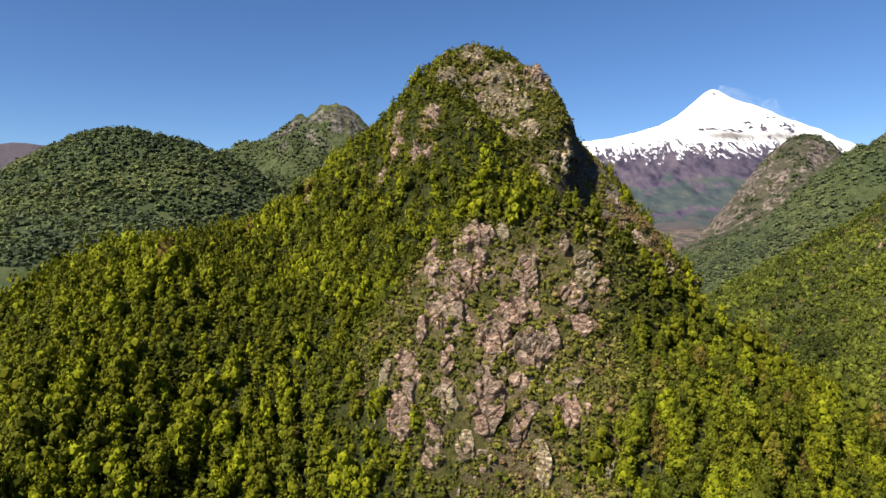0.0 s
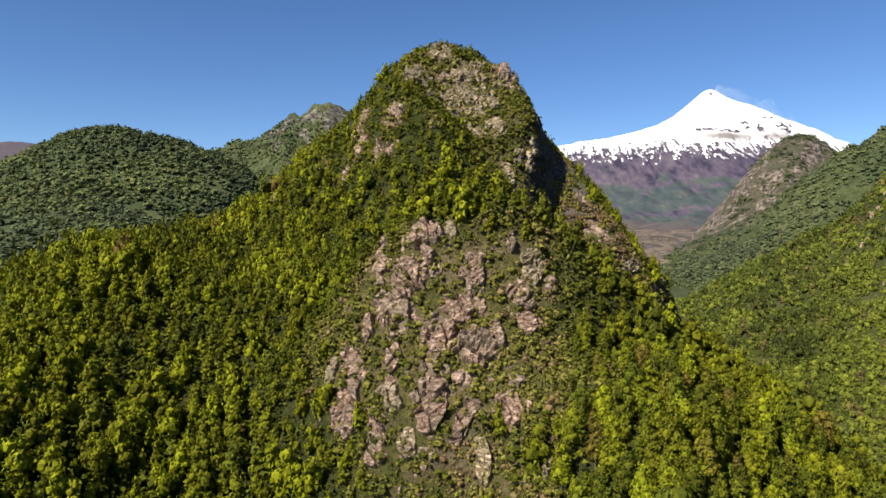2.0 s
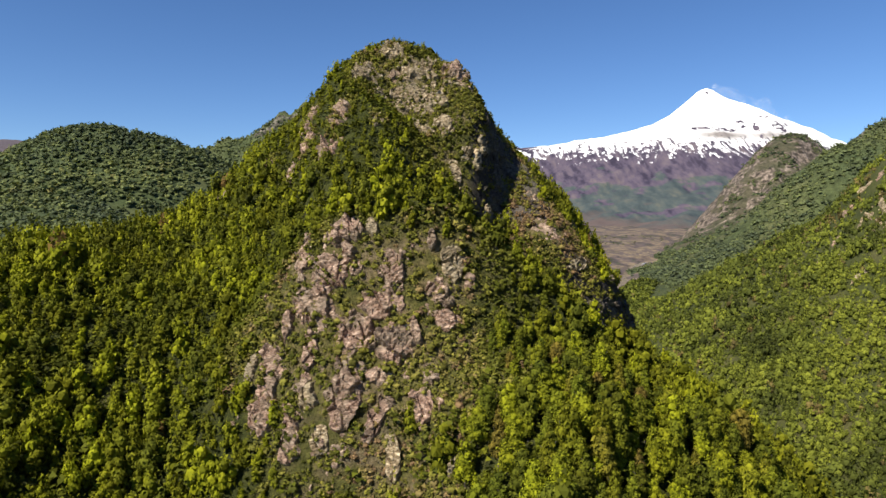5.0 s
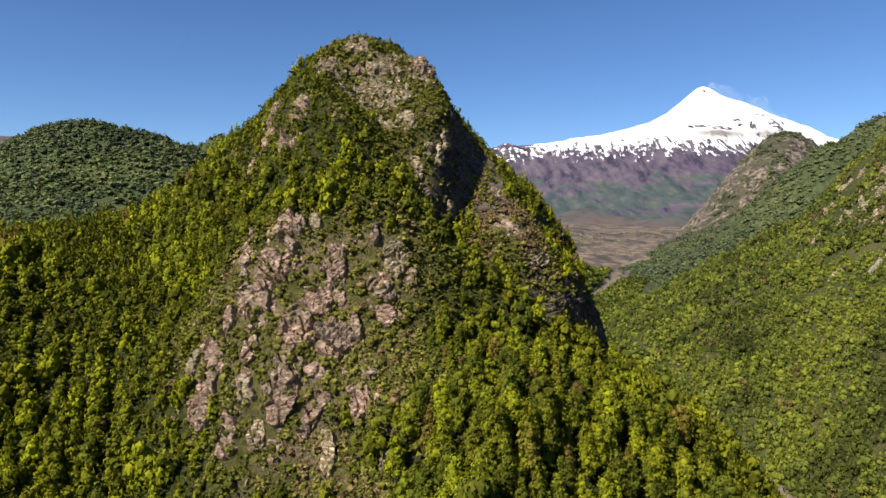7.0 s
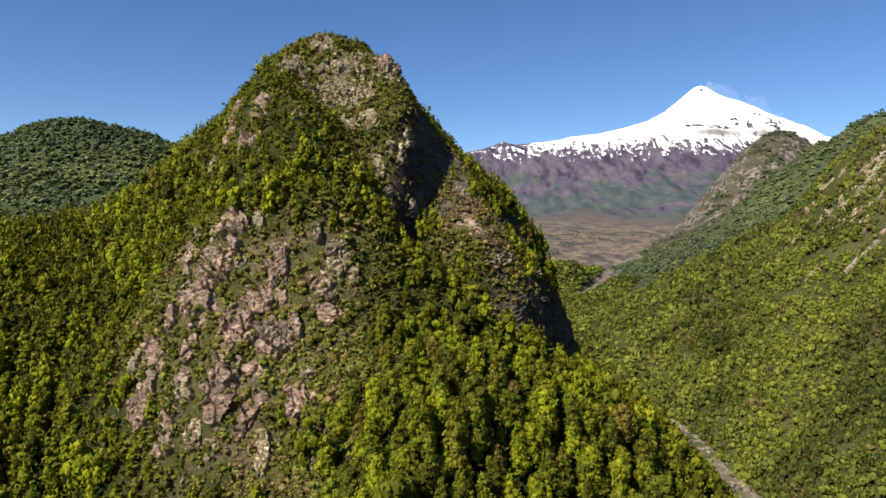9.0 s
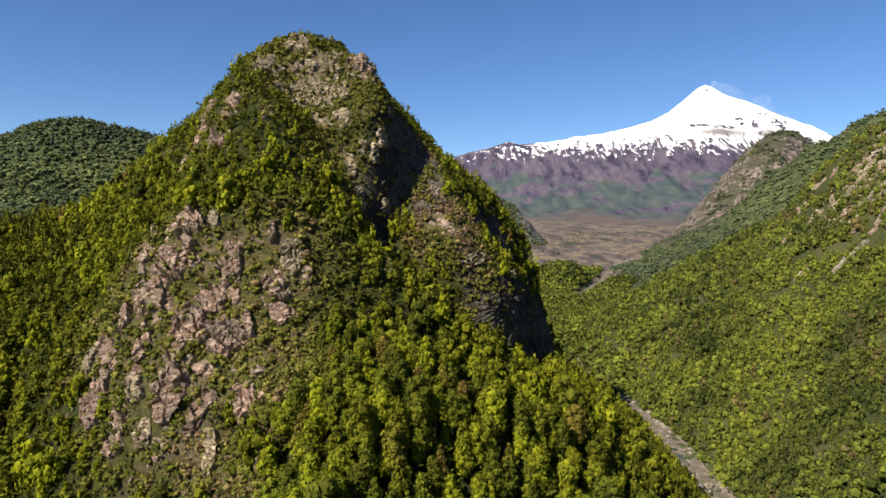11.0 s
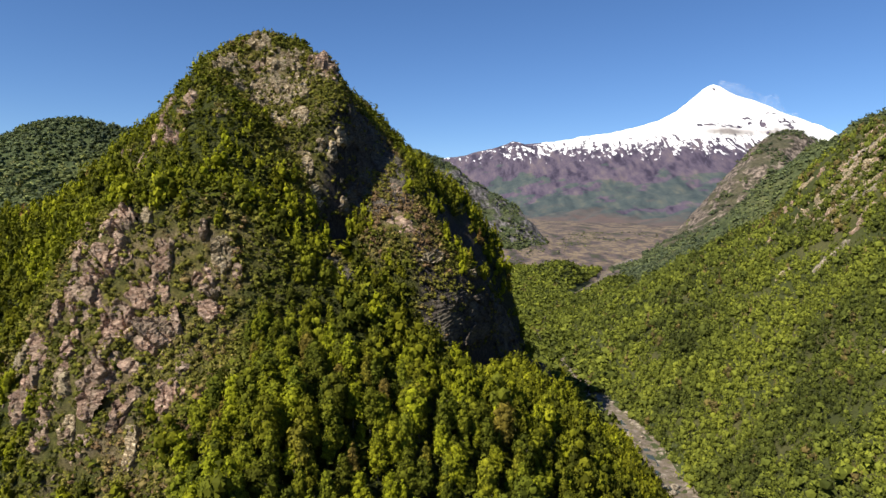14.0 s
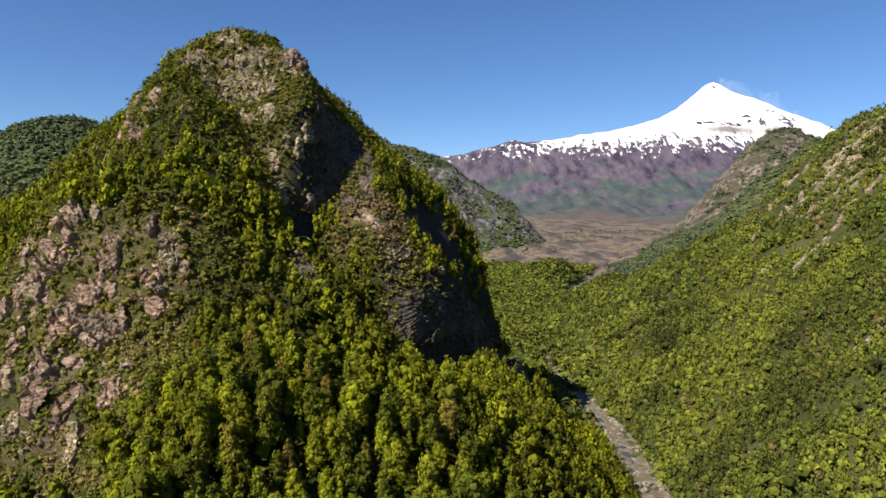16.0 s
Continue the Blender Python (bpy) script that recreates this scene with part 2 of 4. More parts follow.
LEAF_STOPS = [(0.0, (0.044, 0.050, 0.006)), (0.2, (0.072, 0.084, 0.010)), (0.36, (0.096, 0.100, 0.007)), (0.52, (0.114, 0.126, 0.010)), (0.75, (0.142, 0.156, 0.008)), (0.9, (0.180, 0.202, 0.010)), (0.96, (0.148, 0.108, 0.022)), (1.0, (0.128, 0.084, 0.028))]
# distant foliage: atmospheric haze painted in as paler, bluer greens
HAZE_STOPS = [(0.0, (0.054, 0.071, 0.046)), (0.4, (0.086, 0.108, 0.054)), (0.8, (0.124, 0.146, 0.058)), (1.0, (0.148, 0.148, 0.066))]
SCRUB_STOPS = [(0.0, (0.070, 0.078, 0.016)), (0.4, (0.122, 0.124, 0.024)), (0.7, (0.155, 0.148, 0.036)), (0.9, (0.175, 0.135, 0.062)), (1.0, (0.165, 0.112, 0.066))]
OWN_STOPS = [(0.0, (0.056, 0.062, 0.007)), (0.18, (0.066, 0.082, 0.010)), (0.34, (0.100, 0.104, 0.008)), (0.52, (0.098, 0.118, 0.011)), (0.72, (0.135, 0.146, 0.009)), (0.92, (0.160, 0.182, 0.010)), (0.96, (0.108, 0.088, 0.018)), (1.0, (0.098, 0.074, 0.022))]
# extra blue puts a little haze into the greens across the river
SLOPE_STOPS = [(0.0, (0.036, 0.045, 0.012)), (0.35, (0.076, 0.093, 0.019)), (0.7, (0.112, 0.132, 0.022)), (0.9, (0.136, 0.158, 0.024)), (1.0, (0.110, 0.090, 0.036))]
leaves_own = leaf_material("tree_leaves", OWN_STOPS, "object")
leaves_slope = leaf_material("hazed_slope_leaves", SLOPE_STOPS, "tint")
leaves_wood = leaf_material("woodland_leaves", LEAF_STOPS, "tint")
leaves_hazy = leaf_material("hazy_far_leaves", HAZE_STOPS, "tint")
leaves_scrub = leaf_material("scrub_leaves", SCRUB_STOPS, "tint")

bark, n, l, b = material("grey_bark")
l.new(ramp(n, l, tex_noise(n, l, 3.0), [(0.3, (0.05, 0.04, 0.032)), (0.7, (0.16, 0.14, 0.115))]), b.inputs["Base Color"])


def earth_material(name, low, mid, high, size):
    m, n, l, b = material(name, 0.95)
    big, fine = tex_noise(n, l, size, 5), tex_noise(n, l, size * 22, 5, 0.65)
    col = ramp(n, l, big, [(0.3, low), (0.5, mid), (0.7, high)])
    col = mix(n, l, 0.8, col, ramp(n, l, fine, [(0.3, (0.55, 0.55, 0.5)), (0.7, (1.3, 1.3, 1.25))]), "MULTIPLY")
    l.new(col, b.inputs["Base Color"])
    bump(n, l, b, fine, 0.8, 0.6)
    return m


# the near hill: leaf litter and saplings under the trees, dry grass and stones where it is open
turf, n, l, b = material("hill_turf", 0.95)
a = n.new("ShaderNodeAttribute")
a.attribute_name = "tint"
t1, t2, t3 = tex_noise(n, l, 0.13, 5, 0.6), tex_noise(n, l, 0.8, 5, 0.7), tex_noise(n, l, 3.0, 4, 0.7)
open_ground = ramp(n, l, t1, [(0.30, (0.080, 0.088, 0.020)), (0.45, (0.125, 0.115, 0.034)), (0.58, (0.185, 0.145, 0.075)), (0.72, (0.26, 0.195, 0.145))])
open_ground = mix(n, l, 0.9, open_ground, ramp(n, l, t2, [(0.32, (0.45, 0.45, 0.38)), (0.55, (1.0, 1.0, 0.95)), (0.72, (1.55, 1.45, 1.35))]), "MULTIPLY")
# leaf litter, made darker still for the shade between the crowns
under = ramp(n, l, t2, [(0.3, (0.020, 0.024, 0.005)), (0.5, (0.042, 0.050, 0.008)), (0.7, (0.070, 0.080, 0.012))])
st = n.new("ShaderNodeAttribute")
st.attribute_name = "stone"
# near-black stone on the sheer flank: its shade is painted in
shade_crust = ramp(n, l, t2, [(0.3, (0.018, 0.015, 0.016)), (0.5, (0.052, 0.044, 0.040)), (0.7, (0.11, 0.09, 0.078))])
l.new(mix(n, l, st.outputs["Fac"], mix(n, l, a.outputs["Fac"], under, open_ground), shade_crust), b.inputs["Base Color"])
bump(n, l, b, sums(n, l, "ADD", t2, t3), 1.0, 1.2)
forest_floor = earth_material("forest_floor", (0.026, 0.033, 0.008), (0.040, 0.046, 0.012), (0.066, 0.062, 0.024), 0.03)
far_turf = earth_material("distant_hill_turf", (0.030, 0.044, 0.018), (0.044, 0.060, 0.022), (0.080, 0.088, 0.034), 0.012)


def rock_material(name, dark, mid, pale, scale=1.0):
    m, n, l, b = material(name, 0.88)
    co = n.new("ShaderNodeTexCoord").outputs["Object"]
    mp = n.new("ShaderNodeMapping")
    mp.inputs["Rotation"].default_value = (0.5, 0.35, 0.2)
    mp.inputs["Scale"].default_value = (1.0, 1.0, 2.6)
    l.new(co, mp.inputs["Vector"])
    band = tex_noise(n, l, 0.55 * scale, 6, 0.62, mp.outputs["Vector"])
    blot = tex_noise(n, l, 0.16 * scale, 4)
    grain = tex_noise(n, l, 3.2 * scale, 5, 0.7)
    col = ramp(n, l, band, [(0.28, dark), (0.48, mid), (0.68, pale)])
    col = mix(n, l, ramp(n, l, blot, [(0.40, (0, 0, 0)), (0.62, (0.55, 0.55, 0.55))]), col, (0.16, 0.145, 0.105))
    col = mix(n, l, 0.85, col, ramp(n, l, grain, [(0.25, (0.68, 0.67, 0.66)), (0.75, (1.22, 1.21, 1.2))]), "MULTIPLY")
    crack = n.new("ShaderNodeTexVoronoi")
    crack.feature = "DISTANCE_TO_EDGE"
    crack.inputs["Scale"].default_value = 0.42 * scale
    warp = n.new("ShaderNodeVectorMath")
    l.new(mp.outputs["Vector"], warp.inputs[0])
    l.new(sums(n, l, "MULTIPLY", grain, 1.1), warp.inputs[1])
    l.new(warp.outputs["Vector"], crack.inputs["Vector"])
    col = mix(n, l, 0.8, col, ramp(n, l, crack.outputs["Distance"], [(0.0, (0.16, 0.14, 0.15)), (0.07, (1, 1, 1))]), "MULTIPLY")
    l.new(col, b.inputs["Base Color"])
    bump(n, l, b, sums(n, l, "ADD", band, grain), 0.8, 0.4)
    return m


rock_rose = rock_material("rose_grey_rock", (0.065, 0.040, 0.031), (0.305, 0.196, 0.145), (0.62, 0.47, 0.37))
rock_grey = rock_material("lichen_grey_rock", (0.06, 0.045, 0.026), (0.26, 0.195, 0.118), (0.64, 0.54, 0.38))
rock_pale = rock_material("pale_scar_rock", (0.14, 0.115, 0.085), (0.27, 0.225, 0.175), (0.46, 0.41, 0.34))
# darker copy of the hill rock, with the cliffs' shade in its colour
rock_shaded = rock_material("shaded_cliff_rock", (0.018, 0.015, 0.016), (0.055, 0.045, 0.041), (0.115, 0.094, 0.082))


def mountain_material(name, low, mid, high, stone, amount, climb=0.0):
    """Turf that gives way to bare rock on steep ground and on broken crests."""
    m, n, l, b = material(name, 0.95)
    g = n.new("ShaderNodeSeparateXYZ")
    l.new(n.new("ShaderNodeNewGeometry").outputs["Normal"], g.inputs[0])
    big, fine, crag = tex_noise(n, l, 0.011, 5), tex_noise(n, l, 0.09, 5, 0.65), tex_noise(n, l, 0.03, 6, 0.7)
    col = ramp(n, l, big, [(0.3, low), (0.5, mid), (0.7, high)])
    bare = sums(n, l, "SUBTRACT", sums(n, l, "ADD", sums(n, l, "MULTIPLY", crag, 1.1), amount), g.outputs["Z"])
    ob = n.new("ShaderNodeSeparateXYZ")
    l.new(n.new("ShaderNodeTexCoord").outputs["Object"], ob.inputs[0])
    bare = sums(n, l, "ADD", bare, sums(n, l, "MULTIPLY", sums(n, l, "SUBTRACT", ob.outputs["Z"], 300.0), climb))
    grey = ramp(n, l, fine, [(0.38, tuple(0.35 * c for c in stone)), (0.5, stone), (0.64, tuple(1.7 * c for c in stone))])
    col = mix(n, l, ramp(n, l, bare, [(0.0, (0, 0, 0)), (0.10, (1, 1, 1))]), col, grey)
    col = mix(n, l, 0.8, col, ramp(n, l, fine, [(0.36, (0.5, 0.5, 0.45)), (0.64, (1.4, 1.4, 1.35))]), "MULTIPLY")
    l.new(col, b.inputs["Base Color"])
    bump(n, l, b, sums(n, l, "ADD", fine, crag), 1.0, 9.0)
    return m


brown_face = mountain_material("brown_mountain_rock", (0.052, 0.056, 0.032), (0.072, 0.066, 0.042), (0.092, 0.082, 0.054), (0.130, 0.104, 0.090), 0.30)
crag_turf = mountain_material("rocky_mountain_turf", (0.046, 0.062, 0.026), (0.068, 0.082, 0.032), (0.095, 0.098, 0.044), (0.098, 0.088, 0.076), 0.12, 0.0014)
spur_turf = mountain_material("wooded_mountain_turf", (0.038, 0.054, 0.028), (0.058, 0.074, 0.034), (0.080, 0.090, 0.042), (0.11, 0.10, 0.105), 0.30)

# heath shifted to purple-blue, the distance haze being in its colour
heath = earth_material("hazed_heath", (0.052, 0.045, 0.062), (0.070, 0.058, 0.076), (0.090, 0.074, 0.084), 0.003)

gravel, n, l, b = material("river_gravel", 0.9)
g1, g2 = tex_noise(n, l, 0.28, 4), tex_noise(n, l, 1.6, 5, 0.7)
col = ramp(n, l, g1, [(0.34, (0.105, 0.105, 0.040)), (0.46, (0.125, 0.100, 0.078)), (0.58, (0.175, 0.142, 0.115)), (0.70, (0.30, 0.26, 0.22))])
l.new(mix(n, l, 0.9, col, ramp(n, l, g2, [(0.3, (0.5, 0.5, 0.5)), (0.7, (1.4, 1.4, 1.4))]), "MULTIPLY"), b.inputs["Base Color"])
bump(n, l, b, g2, 1.0, 0.4)

# the valley: woodland floor near, bare lava and ash plain farther up
plain, n, l, b = material("valley_floor", 0.95)
co = n.new("ShaderNodeTexCoord").outputs["Object"]
sep = n.new("ShaderNodeSeparateXYZ")
l.new(co, sep.inputs[0])
mp = n.new("ShaderNodeMapping")
mp.inputs["Rotation"].default_value, mp.inputs["Scale"].default_value = (0, 0, radians(-20)), (0.6, 0.22, 1)
l.new(co, mp.inputs["Vector"])
p1, p2, p3 = tex_noise(n, l, 0.030, 6, 0.62, mp.outputs["Vector"]), tex_noise(n, l, 0.05, 6, 0.65), tex_noise(n, l, 0.5, 4, 0.6)
ash = ramp(n, l, p1, [(0.38, (0.046, 0.048, 0.030)), (0.44, (0.070, 0.056, 0.062)), (0.50, (0.118, 0.090, 0.076)), (0.55, (0.185, 0.145, 0.098)), (0.60, (0.078, 0.062, 0.068)), (0.68, (0.115, 0.095, 0.064))])
ash = mix(n, l, 0.7, ash, ramp(n, l, p2, [(0.35, (0.45, 0.44, 0.46)), (0.65, (1.35, 1.32, 1.25))]), "MULTIPLY")
wood = ramp(n, l, p2, [(0.38, (0.024, 0.034, 0.012)), (0.62, (0.056, 0.066, 0.024))])
edge = sums(n, l, "ADD", sep.outputs["Y"], sums(n, l, "MULTIPLY", p2, 260.0))
bare = n.new("ShaderNodeMapRange")
bare.inputs["From Min"].default_value, bare.inputs["From Max"].default_value = 1190, 1260
l.new(edge, bare.inputs["Value"])
l.new(mix(n, l, bare.outputs["Result"], wood, ash), b.inputs["Base Color"])
bump(n, l, b, p3, 0.7, 1.0)

water, n, l, b = material("river_water", 0.12)
b.inputs["Base Color"].default_value = (0.045, 0.055, 0.045, 1)
b.inputs["Specular IOR Level"].default_value = 0.5
bump(n, l, b, tex_noise(n, l, 1.2, 4, 0.6), 0.35, 0.15)

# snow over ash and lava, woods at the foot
cone_mat, n, l, b = material("hazy_volcano_slopes", 0.8)
co = n.new("ShaderNodeTexCoord").outputs["Object"]
a = n.new("ShaderNodeAttribute")
a.attribute_name = "tint"
lift = a.outputs["Fac"]
v1, v2, v3 = tex_noise(n, l, 0.0022, 5, 0.6), tex_noise(n, l, 0.012, 6, 0.68), tex_noise(n, l, 0.045, 4, 0.6)
mp = n.new("ShaderNodeMapping")
mp.inputs["Scale"].default_value = (1.0, 0.25, 0.35)
l.new(co, mp.inputs["Vector"])
v4 = tex_noise(n, l, 0.046, 5, 0.62, mp.outputs["Vector"])
patch = tex_noise(n, l, 0.0048, 5, 0.6)
line = sums(n, l, "ADD", sums(n, l, "MULTIPLY", v4, 0.62), sums(n, l, "ADD", sums(n, l, "MULTIPLY", v2, 0.10), sums(n, l, "MULTIPLY", v3, 0.16)))
sa = n.new("ShaderNodeAttribute")
sa.attribute_name = "snow"
aa2 = n.new("ShaderNodeAttribute")
aa2.attribute_name = "ash"
line = sums(n, l, "ADD", sa.outputs["Fac"], sums(n, l, "SUBTRACT", line, 0.44))
v5 = tex_noise(n, l, 0.020, 6, 0.66, mp.outputs["Vector"])
# bluish distance haze is mixed into the lava and woods colours
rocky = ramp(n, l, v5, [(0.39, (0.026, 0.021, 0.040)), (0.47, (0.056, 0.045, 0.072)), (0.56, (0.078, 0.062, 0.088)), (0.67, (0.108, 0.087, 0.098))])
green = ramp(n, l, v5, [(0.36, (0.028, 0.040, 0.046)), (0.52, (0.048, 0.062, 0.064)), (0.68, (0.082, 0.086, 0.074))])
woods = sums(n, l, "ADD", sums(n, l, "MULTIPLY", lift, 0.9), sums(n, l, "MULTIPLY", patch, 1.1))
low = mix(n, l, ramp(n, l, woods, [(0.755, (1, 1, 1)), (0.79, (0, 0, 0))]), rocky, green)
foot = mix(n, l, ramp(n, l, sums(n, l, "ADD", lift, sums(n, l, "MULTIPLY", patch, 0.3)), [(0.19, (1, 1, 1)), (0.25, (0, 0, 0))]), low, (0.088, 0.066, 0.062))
snow = mix(n, l, ramp(n, l, v3, [(0.3, (0, 0, 0)), (0.7, (0.4, 0.4, 0.4))]), (0.84, 0.84, 0.86), (0.70, 0.71, 0.76))
snow = mix(n, l, sums(n, l, "MULTIPLY", aa2.outputs["Fac"], sums(n, l, "MULTIPLY", patch, 1.9)), snow, (0.20, 0.18, 0.175))
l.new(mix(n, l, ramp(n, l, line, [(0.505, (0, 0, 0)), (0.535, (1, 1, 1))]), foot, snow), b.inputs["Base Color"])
bump(n, l, b, v2, 0.45, 9.0)

steam, n, l, b = material("thin_steam", 1.0)
b.inputs["Base Color"].default_value = (0.85, 0.87, 0.9, 1)
clear = n.new("ShaderNodeBsdfTransparent")
veil = n.new("ShaderNodeMixShader")
thick = ramp(n, l, tex_noise(n, l, 0.022, 5, 0.65), [(0.44, (0, 0, 0)), (0.74, (0.13, 0.13, 0.13))])
l.new(thick, veil.inputs["Fac"])
l.new(clear.outputs["BSDF"], veil.inputs[1])
l.new(b.outputs["BSDF"], veil.inputs[2])
l.new(veil.outputs["Shader"], n["Material Output"].inputs["Surface"])

def scrubby(x, y, z):
    """Where the near hill is too steep or stony for trees: about 1 there, 0 in closed forest."""
    face = np.exp(-(((x - 12) / 36) ** 4)) * smooth(62, 72, z) * smooth(122, 100, z) * smooth(186, 172, y)
    head = np.exp(-(((x - 24) / 26) ** 4)) * smooth(136, 152, z) * smooth(187, 176, z) * smooth(250, 258, y)
    ledge = np.exp(-(((x - 74) / 17) ** 4) - ((y - 258) / 14) ** 4)
    ledge = np.maximum(ledge, 0.8 * np.exp(-(((x - 33) / 13) ** 4) - ((y - 246) / 12) ** 4))
    apron = np.exp(-(((x - 14) / 24) ** 4)) * smooth(74, 60, z) * smooth(40, 50, z) * smooth(170, 160, y) * 0.75
    return np.clip(np.maximum(np.maximum(face, head), np.maximum(ledge, apron)) + 0.25 * fbm2(x / 9, y / 9, 3), 0, 1)


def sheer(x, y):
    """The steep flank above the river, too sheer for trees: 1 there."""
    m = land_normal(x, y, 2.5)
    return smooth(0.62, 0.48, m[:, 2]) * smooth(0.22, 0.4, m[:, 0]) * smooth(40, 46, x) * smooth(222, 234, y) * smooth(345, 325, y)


def brown_part(x, y):
    """The bare back ridge of the eastern mountain."""
    front = swell(x, y, 832, 1110, 205, 165, 0, 300)
    return swell(x, y, 1117, 2051, 430, 150, 52.6, 385) > front + 60 + 50 * fbm2(x / 80, y / 80, 3)


# ---- the land: one sheet, fanned out from below the flight line ----
ANGLES = np.concatenate([np.arange(-50, 48, 0.22), np.arange(48, 310, 4.0)])
REACH = np.concatenate([np.arange(3, 150, 7.0), np.arange(150, 400, 1.15), np.geomspace(400, 1000, 130), np.geomspace(1006, 2600, 110), np.geomspace(2640, 5600, 34)])
aa, rr = np.meshgrid(np.radians(np.append(ANGLES, ANGLES[0] + 360)), REACH, indexing="ij")
gx, gy = 52 + rr * np.sin(aa), -80 + rr * np.cos(aa)
forms = parts_of_land(gx.ravel(), gy.ravel())
gz = land(gx.ravel(), gy.ravel())
sheet = np.stack([gx.ravel(), gy.ravel(), gz], 1)
quads = grid_faces(*gx.shape)
owner = forms.argmax(0)[quads[:, 0]]
owner[(owner == 7) & (sheet[quads[:, 0], 0] > -1300)] = 0
owner[(owner == 1) & (sheet[quads[:, 0], 2] < 4)] = 0
owner[(owner == 6) & brown_part(*sheet[quads[:, 0]].T[:2])] = 8
LAND = [
    ("ground", "flat valley floor with woodland and bare ash plain", "ground", "structure", plain),
    ("hill", "steep scrubby hill with bare rock faces", "hill", "", turf),
    ("hillside", "steep forested slope above the river", "hill", "", forest_floor),
    ("rounded_hill", "rounded hill under dense dark forest", "hill", "", far_turf),
    ("rocky_peak", "distant peak with grey bare rock at its summit", "mountain", "", crag_turf),
    ("wooded_spur", "dark wooded mountain spur ending at the ash plain", "mountain", "", spur_turf),
    ("mountain", "green forested mountain beside the ash plain", "mountain", "", crag_turf),
    ("far_ridge", "bare ridge on the horizon tinted purple by painted haze", "mountain", "", heath),
    ("rock_faced_mountain", "mountain with a bare brown rock face above woods", "mountain", "", brown_face),
]
for k, (name, label, category, kind, mat) in enumerate(LAND):
    f = quads[owner == k]
    if not len(f):
        continue
    used, f = np.unique(f, return_inverse=True)
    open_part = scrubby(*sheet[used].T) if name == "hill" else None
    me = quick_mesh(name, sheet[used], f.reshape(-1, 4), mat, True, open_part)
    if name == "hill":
        # the sheer flank takes the stone colour darkened for shade
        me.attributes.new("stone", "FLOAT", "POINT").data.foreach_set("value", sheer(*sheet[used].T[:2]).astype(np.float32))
    tagged(new(name, me), label, category, kind=kind)

# ---- the volcano ----
VX, VY, VTOP, VFOOT = 1925.0, 4800.0, 1085.0, 75.0


def volcano_height(x, y):
    dx, dy = x - VX, np.minimum(y - VY, 0) * 1.14
    r = np.hypot(dx, dy)
    h = np.interp(r, (0, 40, 120, 240, 400, 560, 800, 1100, 1400, 1900, 2600), (1.0, 0.985, 0.915, 0.815, 0.705, 0.615, 0.495, 0.375, 0.270, 0.120, 0.0))
    west = np.exp(-(np.minimum(y - VY, 0) / 520) ** 2) * smooth(60, -500, dx)
    crest = np.interp(-dx, (0, 122, 244, 406, 568, 812, 1137, 1330, 1420, 1560, 1760, 2000, 2600), (1.0, 0.925, 0.82, 0.728, 0.677, 0.630, 0.597, 0.575, 0.592, 0.540, 0.490, 0.455, 0.38))
    east = np.exp(-(np.minimum(y - VY, 0) / 420) ** 2) * smooth(-60, 300, dx)
    brow = np.interp(dx, (0, 120, 244, 406, 650, 850, 1100, 1900), (1.0, 0.935, 0.865, 0.785, 0.715, 0.630, 0.55, 0.35))
    h = np.maximum(h, np.maximum(h + (crest - h) * west, h + (brow - h) * east))
    t = np.arctan2(dx, -dy - 1)
    gully = fbm2(t * 14 + 0.0008 * r, r / 700, 4) * smooth(60, 500, r)
    h = h + 0.022 * gully + 0.012 * fbm2(x / 90, y / 90, 4) * smooth(50, 300, r)
    h = h - 0.02 * np.exp(-((dx - 10) / 28) ** 2 - ((dy + 75) / 50) ** 2)
    return h


vx, vy = np.meshgrid(np.linspace(VX - 2600, VX + 1900, 320), np.concatenate([np.linspace(2700, 4000, 100), np.linspace(4010, 4860, 130)]), indexing="ij")
vh = volcano_height(vx.ravel(), vy.ravel())
vz = VFOOT - 15 + (VTOP - VFOOT + 15) * vh
vverts, vquads = np.stack([vx.ravel(), vy.ravel(), vz], 1), grid_faces(*vx.shape)
volcano = tagged(new("volcano"), "snow-capped volcanic cone with haze-tinted purple-brown lava slopes", "volcano")
off = vx.ravel() - VX
bare_rock, ashy = 0 * vh, 0 * vh
for bx, bh, sx, sh, k in ((70, 0.70, 26, 0.035, 0.45), (-200, 0.655, 75, 0.012, 0.42), (210, 0.74, 42, 0.012, 0.42), (370, 0.70, 60, 0.028, 0.32), (130, 0.66, 12, 0.040, 0.5), (262, 0.70, 15, 0.050, 0.5), (305, 0.665, 18, 0.040, 0.45), (-70, 0.645, 100, 0.010, 0.5), (-22, 0.955, 12, 0.022, 0.8), (60, 0.93, 30, 0.010, 0.55), (-1410, 0.575, 150, 0.045, 0.34), (-1640, 0.53, 130, 0.05, 0.22)):
    bare_rock = bare_rock + k * np.exp(-((off - bx) / sx) ** 2 - ((vh - bh) / sh) ** 2)
for bx, bh, sx, sh in ((-120, 0.60, 190, 0.035), (230, 0.60, 170, 0.045)):
    ashy = ashy + np.exp(-((off - bx) / sx) ** 2 - ((vh - bh) / sh) ** 2)
bare_rock = bare_rock * np.clip(0.6 + 2.2 * fbm2(off / 22 + vh * 40, vh * 90, 3), 0, 1.5)
level = vh[vquads[:, 0]]
